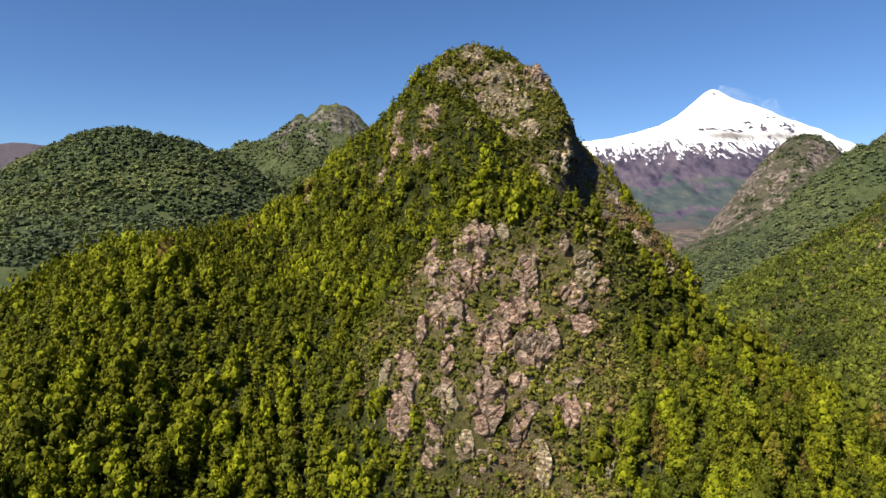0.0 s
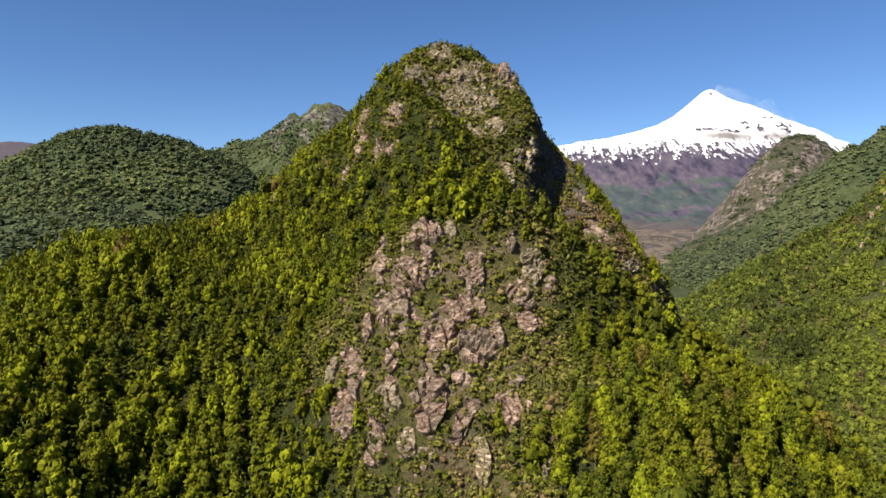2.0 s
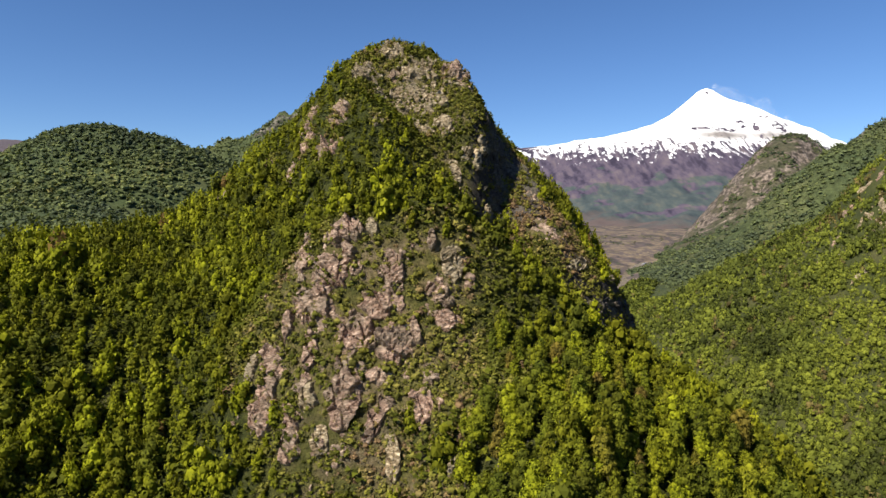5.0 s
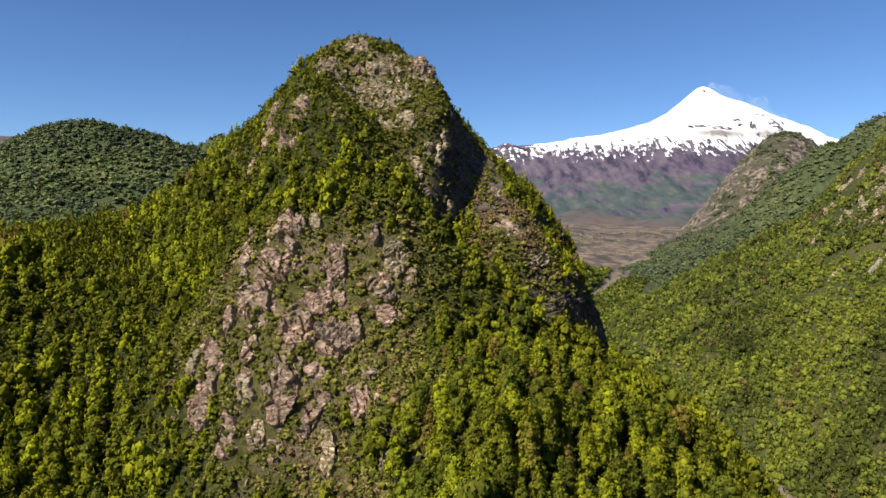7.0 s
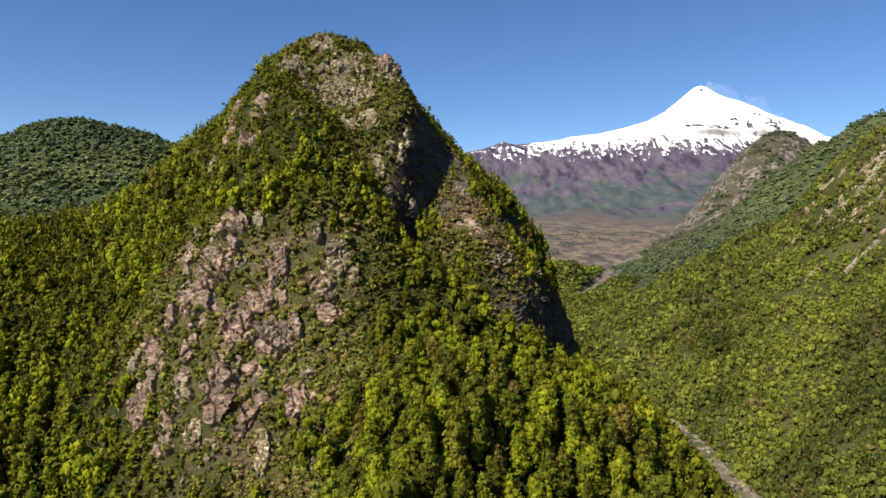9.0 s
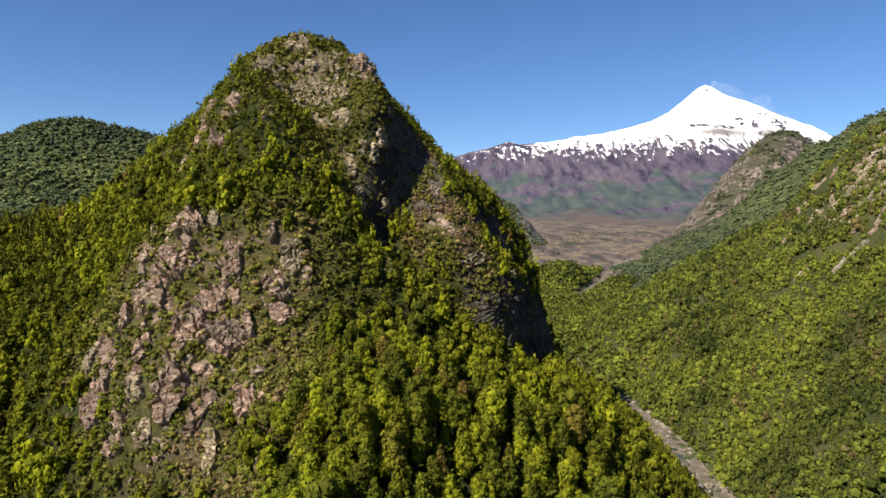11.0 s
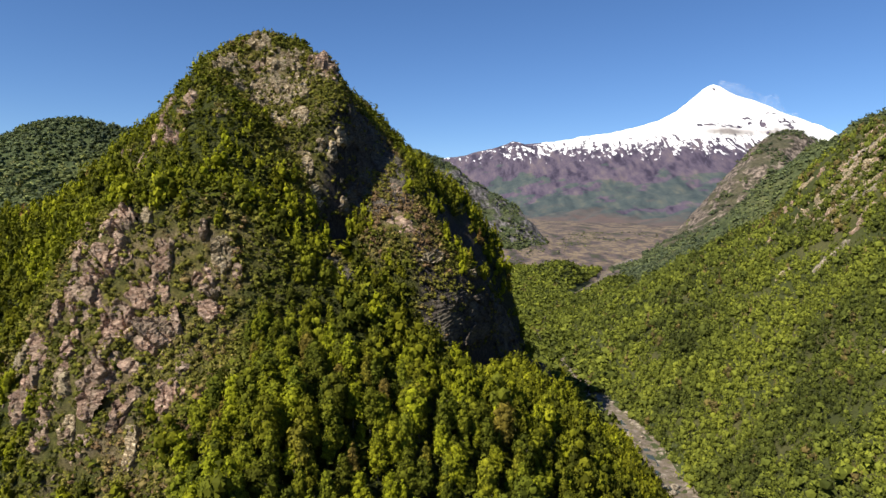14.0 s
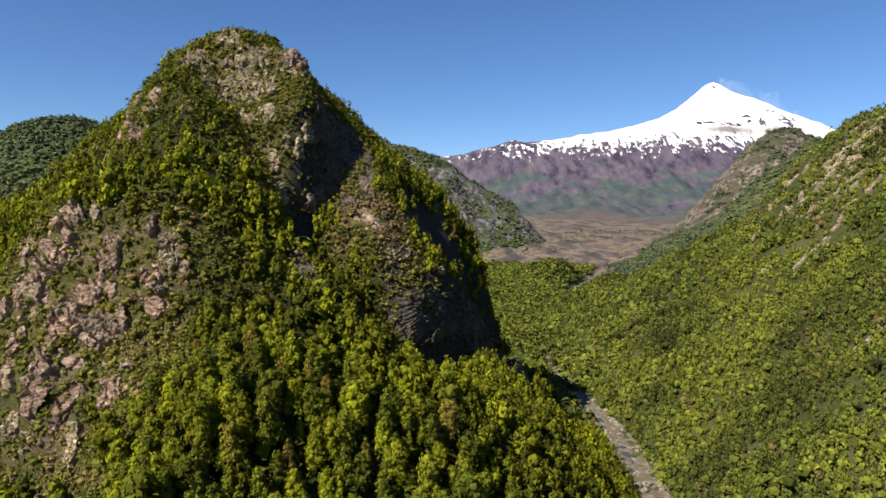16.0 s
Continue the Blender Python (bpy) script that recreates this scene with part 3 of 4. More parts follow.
for name, label, a, b2 in (("summit_cone", "smooth white snowfield", 0.60, 9), ("upper_slope", "snow patches on dark lava", 0.36, 0.60), ("lower_slope", "purple-brown lava and green woods tinted with painted haze", -9, 0.36)):
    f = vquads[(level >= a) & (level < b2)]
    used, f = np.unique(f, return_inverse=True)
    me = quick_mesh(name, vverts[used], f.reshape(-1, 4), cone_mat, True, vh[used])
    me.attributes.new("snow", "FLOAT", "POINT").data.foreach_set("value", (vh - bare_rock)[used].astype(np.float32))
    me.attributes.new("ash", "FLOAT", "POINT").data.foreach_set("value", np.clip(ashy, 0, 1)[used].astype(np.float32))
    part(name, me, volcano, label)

# faint steam that drifts from the crater
ua, ub = np.meshgrid(np.linspace(0, 1, 50), np.linspace(0, 6.283, 17), indexing="ij")
ua, ub = ua.ravel(), ub.ravel()
thick = 10 + 58 * np.sqrt(ua) * smooth(1.0, 0.7, ua) * (1 + 0.4 * noise2(ua * 9, ub))
sx = VX + 20 + 560 * ua + 0.4 * thick * np.cos(ub)
sz = VTOP + 8 - 235 * ua + 45 * ua * noise2(ua * 7 + 3, 0 * ua) + thick * np.sin(ub)
sy = VY - 30 + 0.5 * thick * np.cos(ub)
tagged(new("steam_plume", quick_mesh("steam_plume", np.stack([sx, sy, sz], 1), grid_faces(50, 17), steam, True)), "thin white steam drifting off the volcano crater", "steam")

# ---- bare rock ----
rock_spots = []


def outcrop(name, label, x, y, wide, high, mat, seed, relief=1.0, turn=0.0, proud=1.6, n=84, bare=0.5, patchy=1.0, group="rock outcrops on the hill"):
    """A rock face that stands out of the slope at x, y: large tilted blocks, stepped beds, ragged outline."""
    c = np.array([x, y, float(land(x, y))])
    nm = land_normal(np.array([x]), np.array([y]), 5.0)[0]
    side = np.cross((0, 0, 1), nm)
    side = side / np.linalg.norm(side)
    up = np.cross(nm, side)
    u, v = np.meshgrid(np.linspace(-1.1, 1.1, n), np.linspace(-1.1, 1.1, n), indexing="ij")
    u, v = u.ravel(), v.ravel()
    ct, st = math.cos(radians(turn)), math.sin(radians(turn))
    pu, pv = (u * ct - v * st * high / wide) * wide, (u * st * wide / high + v * ct) * high
    base = c + pu[:, None] * side + pv[:, None] * up
    d = np.zeros(len(u))
    for _ in range(14):
        p = base + d[:, None] * nm
        d = d + np.clip((land(p[:, 0], p[:, 1]) - p[:, 2]) * nm[2], -3, 3) * 0.8
    p = base + d[:, None] * nm
    q = p + seed * 3.7
    fall, cross = q[:, 2] - 0.5 * q[:, 0], q[:, 0] + 0.6 * q[:, 2]
    skew = np.stack([cross, 0.8 * q[:, 1], 0.7 * fall], 1)
    big, joint = facets(skew, 4.6, seed % 5)
    small, chip = facets(skew, 1.9, seed % 5 + 9)
    bed = (0.80 * q[:, 2] - 0.58 * q[:, 0] + 0.2 * q[:, 1]) / 1.5 + 0.55 * noise3(q / 4.5) + 0.5 * big
    step = bed - np.floor(bed)
    ledge = np.where(step < 0.8, step / 0.8, (1 - step) / 0.2) - 0.5
    mask = np.minimum(1 - np.hypot(u, v), 0.55) + patchy * (0.45 * noise3(q / 5.5) + 0.34 * noise3(q / 1.8)) - (0.5 - bare)
    show = smooth(0.0, 0.24, mask)
    lift = relief * (1.0 * big + 0.30 * small + 0.62 * ledge - 1.1 * smooth(0.10, 0.0, joint) - 0.25 * smooth(0.10, 0.0, chip) + 0.10 * noise3(q / 0.6))
    p = p + ((proud + lift) * show - 2.5 * (1 - show))[:, None] * (nm * 0.8 + np.array([0, 0, 0.25]))
    f = grid_faces(n, n)
    f = f[(show[f] > 0.02).any(1)]
    used, f = np.unique(f, return_inverse=True)
    if patchy <= 1:
        rock_spots.append((c, side, up, wide, high, turn))
    return tagged(new(name, quick_mesh(name, p[used], f.reshape(-1, 4), mat)), label, "rock", group)


ROCK_KINDS = {
    "r": ("rock_outcrop", "rose-grey bedded rock face on the hill", rock_rose, 1.05, 1.4, 0.54, 0.95),
    "g": ("rock_outcrop", "weathered grey rock ledge among scrub", rock_grey, 0.9, 1.1, 0.52, 1.0),
    "d": ("cliff", "cliff of broken rock with shade painted dark", rock_shaded, 0.55, 1.0, 0.78, 0.6),
    "s": ("stony_ledge", "brown stony ledge with dry scrub", rock_rose, 0.4, 0.4, 0.36, 1.0),
    "p": ("landslip_scar", "pale bare landslip scar on forested slope", rock_pale, 0.7, 1.6, 0.62, 0.8),
}
rock_count = 0


def rock_face(kind, x, y, wide, high, turn):
    global rock_count
    rock_count += 1
    name, label, mat, relief, proud, bare, patchy = ROCK_KINDS[kind]
    group = "bare rock on the wooded slope" if x > 200 else "rock outcrops on the hill"
    if x > 200 and kind != "p":
        label, proud = "brown bare rock among trees on slope", 1.8
    grain = 0.30 if y < 200 else 0.42
    outcrop(name, label, x, y, wide, high, mat, rock_count, relief * min(1.0, 0.45 + 0.12 * min(wide, high)), turn, proud, int(min(130, max(24, 2.2 * max(wide, high) / grain))), bare, patchy, group)


rock_face("r", 5, 166, 6.4, 7.1, 0)
rock_face("r", 2, 163, 3.5, 5.8, -20)
rock_face("r", 21, 164, 3.9, 5.8, 0)
rock_face("g", 35, 165, 3.3, 6.1, 10)
rock_face("r", 31, 162, 4.1, 4.5, 0)
rock_face("r", 34, 160, 3.5, 2.7, -30)
rock_face("r", 16, 162, 5.0, 5.9, 0)
rock_face("r", 12, 159, 5.0, 6.7, 0)
rock_face("r", 21, 158, 6.3, 5.6, 20)
rock_face("r", 9, 169, 4.1, 5.0, 0)
rock_face("g", 15, 168, 2.3, 2.9, 0)
rock_face("r", -3, 172, 1.8, 3.7, 0)
rock_face("r", 30, 166, 2.0, 3.7, 0)
rock_face("r", 39, 164, 1.1, 1.8, 0)
rock_face("r", 10, 154, 4.4, 6.2, -15)
rock_face("r", 10, 151, 3.3, 8.7, -28)
rock_face("r", 19, 150, 2.4, 7.0, -25)
rock_face("r", -9, 159, 3.5, 10.8, 0)
rock_face("r", -8, 163, 3.6, 6.6, 0)
rock_face("r", -2, 152, 3.4, 6.5, 0)
rock_face("g", 2, 154, 3.4, 5.6, 0)
rock_face("r", 29, 148, 2.1, 4.2, 0)
rock_face("g", 22, 145, 2.1, 4.5, 15)
rock_face("r", 2, 159, 2.1, 4.2, 0)
rock_face("g", -14, 164, 2.1, 5.1, 0)
rock_face("g", 24, 159, 2.2, 2.4, 0)
rock_face("r", -5, 164, 1.8, 4.9, 0)
rock_face("g", 5, 150, 2.5, 3.9, 0)
rock_face("g", 35, 138, 1.2, 2.4, 0)
rock_face("r", 1, 157, 1.7, 3.2, 0)
rock_face("r", -4, 245, 4.7, 6.3, 0)
rock_face("r", -18, 257, 2.7, 7.0, 0)
rock_face("r", -8, 238, 6.2, 5.3, 10)
rock_face("g", 10, 238, 2.5, 3.2, 0)
rock_face("g", 1, 267, 5.2, 8.2, -25)
rock_face("g", 12, 277, 5.8, 4.5, 0)
rock_face("r", 13, 270, 3.3, 4.5, 0)
rock_face("g", 23, 273, 8.1, 7.0, 0)
rock_face("r", 36, 274, 5.2, 6.4, 0)
rock_face("r", 42, 273, 4.2, 7.2, 0)
rock_face("g", 21, 267, 9.2, 7.0, -10)
rock_face("g", 16, 262, 5.4, 4.0, -30)
rock_face("g", 24, 257, 6.6, 2.1, -38)
rock_face("g", 9, 263, 4.6, 2.9, -30)
rock_face("g", 34, 257, 3.5, 4.6, 0)
rock_face("g", 48, 259, 3.1, 5.6, 0)
rock_face("g", 38, 249, 2.9, 7.1, 10)
rock_face("g", 41, 245, 3.7, 6.3, 0)
rock_face("g", 50, 255, 3.4, 3.2, 0)
rock_face("g", 41, 252, 2.6, 4.1, 0)
rock_face("g", 32, 265, 4.1, 4.0, 0)
rock_face("g", 46, 254, 2.6, 4.5, 0)
rock_face("r", -53, 267, 2.4, 5.7, 0)
rock_face("r", -32, 256, 2.3, 4.6, 0)
rock_face("r", -22, 246, 2.2, 4.7, 0)
rock_face("r", -17, 248, 3.1, 7.1, 0)
rock_face("r", 68, 270, 2.7, 5.7, 0)
rock_face("s", 74, 256, 11.2, 8.9, 0)
rock_face("g", 84, 251, 7.2, 2.5, 0)
rock_face("g", 99, 263, 5.0, 1.9, 0)
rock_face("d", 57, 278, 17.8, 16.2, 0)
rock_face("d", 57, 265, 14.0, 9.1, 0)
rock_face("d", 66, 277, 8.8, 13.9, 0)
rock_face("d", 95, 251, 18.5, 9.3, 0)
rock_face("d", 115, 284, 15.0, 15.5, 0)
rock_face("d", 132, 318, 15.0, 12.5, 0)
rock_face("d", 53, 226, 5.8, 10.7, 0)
rock_face("p", 318, 404, 2.3, 15.2, 0)
rock_face("p", 351, 448, 1.7, 11.9, -12)
rock_face("r", 342, 452, 3.0, 9.2, 0)
rock_face("r", 345, 418, 3.2, 10.4, 12)
rock_face("g", 364, 472, 2.3, 11.8, 6)
rock_face("p", 311, 471, 2.2, 8.9, -12)
rock_face("g", 300, 427, 2.0, 9.8, -12)
rock_face("p", 381, 483, 3.3, 14.1, -6)
rock_face("g", 391, 474, 3.3, 14.4, -6)
rock_face("r", 346, 515, 2.4, 7.3, -12)
rock_face("g", 366, 443, 2.2, 9.2, -12)
rock_face("g", 361, 521, 2.0, 7.6, -6)
rock_face("p", 275, 276, 1.1, 8.1, -12)
rock_face("g", 335, 570, 1.8, 9.7, -12)
rock_face("g", 349, 481, 1.6, 7.2, 12)
rock_face("r", 332, 426, 1.2, 8.4, 0)
rock_face("r", 336, 410, 1.4, 7.9, -12)
rock_face("r", 371, 488, 1.6, 7.2, -12)
rock_face("p", 357, 436, 1.5, 8.3, -6)
rock_face("g", 335, 482, 1.3, 5.4, 12)
rock_face("r", 368, 513, 1.5, 5.8, 0)
rock_face("r", 378, 458, 1.8, 8.4, 6)
rock_face("g", 408, 493, 2.0, 10.4, 6)
rock_face("r", 401, 504, 1.7, 9.9, -6)
rock_face("r", 322, 489, 1.4, 5.6, 0)
rock_face("g", 356, 472, 1.4, 5.4, -6)
rock_face("r", 308, 484, 1.1, 6.0, 6)
rock_face("p", 310, 404, 1.1, 7.8, 12)
rock_face("r", 320, 384, 0.9, 5.9, 12)
rock_face("r", 359, 416, 1.6, 8.7, 6)
outcrop("rock_wall", "broken rose-grey rock showing through scrub", 9, 160, 30, 34, rock_rose, 91, 0.7, 0, 0.6, 150, 0.06, 1.3)
outcrop("rocky_slope", "broken brown rock showing through slope scrub", 360, 462, 42, 52, rock_grey, 93, 0.8, 0, 0.9, 150, 0.16, 1.3, "bare rock on the wooded slope")
outcrop("rocky_slope", "broken brown rock showing through slope scrub", 385, 478, 30, 34, rock_rose, 94, 0.8, 0, 0.9, 110, 0.12, 1.3, "bare rock on the wooded slope")
outcrop("summit_crag", "weathered grey summit rock showing through scrub", 22, 266, 26, 22, rock_grey, 92, 0.7, 0, 0.6, 120, 0.16, 1.25)


def on_rock(x, y, z, grow=1.0):
    """How deep each place lies inside a rock face: 1 at its middle, 0 at its rim."""
    best = np.full(len(x), -9.0)
    for c, side, up, wide, high, turn in rock_spots:
        dx = np.stack([x, y, z], 1) - c
        a, b2, far = dx @ side, dx @ up, np.linalg.norm(dx, axis=1)
        ct, st = math.cos(radians(turn)), math.sin(radians(turn))
        a, b2 = (a * ct + b2 * st) / wide, (b2 * ct - a * st) / high
        k = 1 - np.hypot(a, b2) / grow
        best = np.maximum(best, np.where(far < 1.5 * max(wide, high), k, -9))
    return best


# ---- river ----
ry = np.concatenate([np.arange(60, 520, 2.0), np.arange(520, 1500, 8.0)])
rx = river_x(ry)


def ribbon(name, half, rise, mat, cols, wave, seed):
    s = np.linspace(-1, 1, cols)
    w = half * (1 + wave * noise2(ry / 23 + seed, 0 * ry)) 
    shift = 2.2 * noise2(ry / 31 + seed * 3, 0 * ry + 5)
    x = rx[:, None] + shift[:, None] + s[None] * w[:, None]
    y = np.repeat(ry[:, None], cols, 1)
    z = floor_z(y) + rise
    return x, y, z


x, y, z = ribbon("gravel", 8.0, 0.55, gravel, 30, 0.15, 1)
z = z + 0.55 * fbm2(x / 5, y / 5, 4) + 0.9 * smooth(5, 9, np.abs(x - rx[:, None]))
tagged(new("riverbed", quick_mesh("riverbed", np.stack([x.ravel(), y.ravel(), z.ravel()], 1), grid_faces(*x.shape), gravel, True)), "grey-brown gravel riverbed with pale stones", "riverbed", kind="structure")
x, y, z = ribbon("water", 1.7, 0.42, water, 6, 0.5, 2)
tagged(new("river", quick_mesh("river", np.stack([x.ravel(), y.ravel(), z.ravel()], 1), grid_faces(*x.shape), water, True)), "shallow dark river running over gravel", "river", kind="structure")

# ---- leaves and trees ----
ICO = np.array([(0, 0, 1), *[(0.894 * math.cos(k * 1.2566), 0.894 * math.sin(k * 1.2566), 0.447) for k in range(5)], *[(0.894 * math.cos(k * 1.2566 + 0.628), 0.894 * math.sin(k * 1.2566 + 0.628), -0.447) for k in range(5)], (0, 0, -1)])
ICO_F = np.array([(0, 1 + k, 1 + (k + 1) % 5) for k in range(5)] + [(1 + k, 6 + k, 1 + (k + 1) % 5) for k in range(5)] + [(6 + k, 6 + (k + 1) % 5, 1 + (k + 1) % 5) for k in range(5)] + [(11, 6 + (k + 1) % 5, 6 + k) for k in range(5)])


def crown_shape(seed, leaves, size, lobes=8, slim=0.5, peak=0.25, core=0.9, cores=99):
    """A crown one metre high: a stack of leafy lobes round the stem, narrower upwards, clothed in leaf clumps."""
    r = np.random.RandomState(seed)
    t = (np.arange(lobes) + r.uniform(0.1, 0.9, lobes)) / lobes
    a = r.rand() * 6.283 + np.arange(lobes) * 2.4 + r.normal(size=lobes) * 0.4
    girth = 1.0 - (0.30 + 0.55 * peak) * t ** 1.3 - 0.25 * (1 - t) ** 3
    reach = slim * 0.52 * girth * np.sqrt(r.uniform(0.2, 1, lobes))
    cen = np.stack([reach * np.cos(a), reach * np.sin(a), 0.16 + 0.66 * t], 1)
    rad = slim * (8 / lobes) ** 0.35 * r.uniform(0.36, 0.54, lobes) * (0.25 + 0.75 * girth)
    cen[-1], rad[-1] = (0, 0, 0.86), slim * (0.34 - 0.18 * peak)
    squash = np.array([1.12, 1.12, 0.72])
    share = rad ** 2 / (rad ** 2).sum()
    pick = r.choice(lobes, leaves, p=share)
    d = r.normal(size=(leaves, 3))
    d[:, 2] = d[:, 2] * 0.8 + 0.25
    d /= np.linalg.norm(d, axis=1, keepdims=True)
    p = cen[pick] + d * rad[pick][:, None] * r.uniform(0.88, 1.24, (leaves, 1)) * squash
    nrm = d + np.array([0, 0, 0.30]) + r.normal(size=(leaves, 3)) * 0.32
    nrm /= np.linalg.norm(nrm, axis=1, keepdims=True)
    u = np.cross(nrm, r.normal(size=(leaves, 3)))
    u /= np.linalg.norm(u, axis=1, keepdims=True)
    v = np.cross(nrm, u)
    s = size * r.uniform(0.6, 1.35, (leaves, 1))
    droop = np.array([0, 0, -0.25])
    vs = np.stack([p + s * u + s * droop, p + s * (-0.55 * u + 0.85 * v), p + s * (-0.5 * u - 0.8 * v) + s * droop * 0.5], 1).reshape(-1, 3)
    fs = np.arange(3 * leaves).reshape(-1, 3)
    inner = np.argsort(-rad)[:cores] if core else []
    for k in inner:
        fs = np.concatenate([fs, ICO_F + len(vs)])
        vs = np.concatenate([vs, cen[k] + ICO * rad[k] * core * squash * r.uniform(0.85, 1.12, (12, 1))])
    return vs, fs


def scatter(name, places, heights, widths, tints, shapes, mat, label, category):
    """Many crowns joined in one object of kind stuff."""
    r = np.random.RandomState(len(places))
    kind = r.randint(0, len(shapes), len(places))
    allv, allf, allt, off = [], [], [], 0
    for k, (sv, sf) in enumerate(shapes):
        idx = np.where(kind == k)[0]
        if not len(idx):
            continue
        a = r.rand(len(idx)) * 6.283
        c, s = np.cos(a)[:, None], np.sin(a)[:, None]
        lean = r.normal(size=(len(idx), 2)) * 0.05
        x, y, z = sv[None, :, 0], sv[None, :, 1], sv[None, :, 2]
        X = (c * x - s * y) * widths[idx, None] + lean[:, :1] * z * heights[idx, None] + places[idx, 0:1]
        Y = (s * x + c * y) * widths[idx, None] * r.uniform(0.85, 1.15, (len(idx), 1)) + lean[:, 1:] * z * heights[idx, None] + places[idx, 1:2]
        Z = z * heights[idx, None] + places[idx, 2:3]
        allv.append(np.stack([X, Y, Z], -1).reshape(-1, 3))
        allf.append((sf[None] + (np.arange(len(idx)) * len(sv))[:, None, None] + off).reshape(-1, 3))
        allt.append(np.repeat(tints[idx], len(sv)))
        off += len(idx) * len(sv)
    me = quick_mesh(name, np.concatenate(allv), np.concatenate(allf), mat, False, np.concatenate(allt))
    return tagged(new(name, me), label, category, kind="stuff")


def spread(x0, x1, y0, y1, step, seed, jitter=0.48):
    r = np.random.RandomState(seed)
    x, y = np.meshgrid(np.arange(x0, x1, step), np.arange(y0, y1, step), indexing="ij")
    x[:, ::2] += step / 2
    x, y = x.ravel() + r.uniform(-jitter, jitter, x.size) * step, y.ravel() + r.uniform(-jitter, jitter, x.size) * step
    return x, y, land(x, y), r


def near_tints(x, y, r):
    return np.clip(0.48 + 0.55 * fbm2(x / 22 + 40, y / 22, 3) + r.normal(size=len(x)) * 0.22, 0, 0.91) + 0.09 * (r.rand(len(x)) < 0.05)


NEAR = [crown_shape(20 + k, 150, 0.070, 8, (0.50, 0.58, 0.64, 0.44, 0.52, 0.60)[k], (0.5, 0.25, 0.1, 1.0, 0.7, 0.2)[k], 0.85, 6) for k in range(6)]
UPLAND = [crown_shape(200 + k, 80, 0.095, 6, (0.50, 0.58, 0.62, 0.44, 0.54)[k], (0.5, 0.2, 0.1, 0.9, 0.4)[k], 0.86, 3) for k in range(5)]
MID = [crown_shape(40 + k, 22, 0.19, 5, 0.55, 0.2, 0.95, 1) for k in range(5)]
FAR = [crown_shape(60 + k, 7, 0.26, 4, 0.55, 0.2, 1.15, 1) for k in range(4)]
BUSH = [crown_shape(80 + k, 26, 0.18, 4, 0.75, 0.1, 0) for k in range(4)]
TUFT = [crown_shape(90 + k, 26, 0.13, 5, 0.62, 0.3, 0.9, 1) for k in range(5)]

# woodland on the near hill
x, y, z, r = spread(-190, 206, 100, 352, 3.35, 1)
rk = on_rock(x, y, z)
sc = scrubby(x, y, z)
nz = land_normal(x, y)[:, 2]
side = np.abs(x - river_x(y))
seen = ((near_hill(x, y) > 8) | (x > 150)) & (side > 9) & (x < river_x(y))
wood_ok = seen & (rk < 0.12) & (sc < r.uniform(0.25, 0.75, len(x))) & (nz > 0.28) & (sheer(x, y) < r.uniform(0.3, 1.15, len(x)))
HERO = wood_ok & (x > 34) & (x < 112) & (y > 112) & (y < 158) 
hero_ids = np.where(HERO)[0]
hero_ids = hero_ids[np.argsort(y[hero_ids])][:300]
chosen = np.zeros(len(x), bool)
chosen[hero_ids] = True
away = land_normal(x, y, 6.0)[:, 1] > 0.2
away |= (y < 116) & (x < 30)
w = wood_ok & ~chosen & ~away
high = w & (y > 205)
w &= ~high
size = np.clip(r.normal(1.0, 0.28, len(x)), 0.5, 1.75) * (0.86 + 0.18 * fbm2(x / 30, y / 30, 2)) * (1 - 0.5 * smooth(112, 155, z)) * (1 + 0.15 * smooth(160, 130, y))
tint = near_tints(x, y, r)
scatter("woodland", np.stack([x, y, z - 0.5], 1)[w], 8.6 * size[w], 4.9 * size[w], tint[w], NEAR, leaves_wood, "dense green native forest covering the hill", "forest")
scatter("hilltop_woodland", np.stack([x, y, z - 0.5], 1)[high], 8.4 * size[high], 4.8 * size[high], tint[high], UPLAND, leaves_wood, "green forest on the upper hill below the crags", "forest")

w = wood_ok & away
scatter("back_woodland", np.stack([x, y, z - 0.5], 1)[w], 6.0 * size[w], 6.4 * size[w], tint[w], FAR, leaves_wood, "forest on the back and foot of the hill", "forest")

# single trees on the nearest spur
CROWNS = []
for k in range(6):
    sv, sf = crown_shape(120 + k, 1000, 0.038, 18, (0.60, 0.66, 0.52, 0.60, 0.46, 0.56)[k], (0.2, 0.1, 0.6, 0.3, 1.0, 0.5)[k], 0.80)
    sv = sv * np.array([1, 1, 0.88]) + np.array([0, 0, 0.12])
    CROWNS.append(quick_mesh("crown", sv, sf, leaves_own))
TRUNKS = []
for k in range(3):
    bm = bmesh.new()
    bmesh.ops.create_cone(bm, cap_ends=True, segments=7, radius1=0.030, radius2=0.010, depth=0.75, matrix=Matrix.Translation((0, 0, 0.375)))
    for q in range(5):
        a = q * 2.4 + k
        tilt = Matrix.Translation((0, 0, 0.26 + 0.09 * q)) @ Matrix.Rotation(a, 4, "Z") @ Matrix.Rotation(0.9, 4, "Y") @ Matrix.Translation((0, 0, 0.14))
        bmesh.ops.create_cone(bm, cap_ends=True, segments=5, radius1=0.011, radius2=0.004, depth=0.28, matrix=tilt)
    me = bpy.data.meshes.new("trunk")
    bm.to_mesh(me)
    bm.free()
    me.materials.append(bark)
    TRUNKS.append(me)
TREE_LABELS = ("tall green broadleaf tree with layered crown", "broad dense green tree on steep slope", "slender leafy tree among other trees", "rounded dark green forest tree", "narrow pointed tree with drooping foliage", "full leafy tree with bright green crown")
models = []
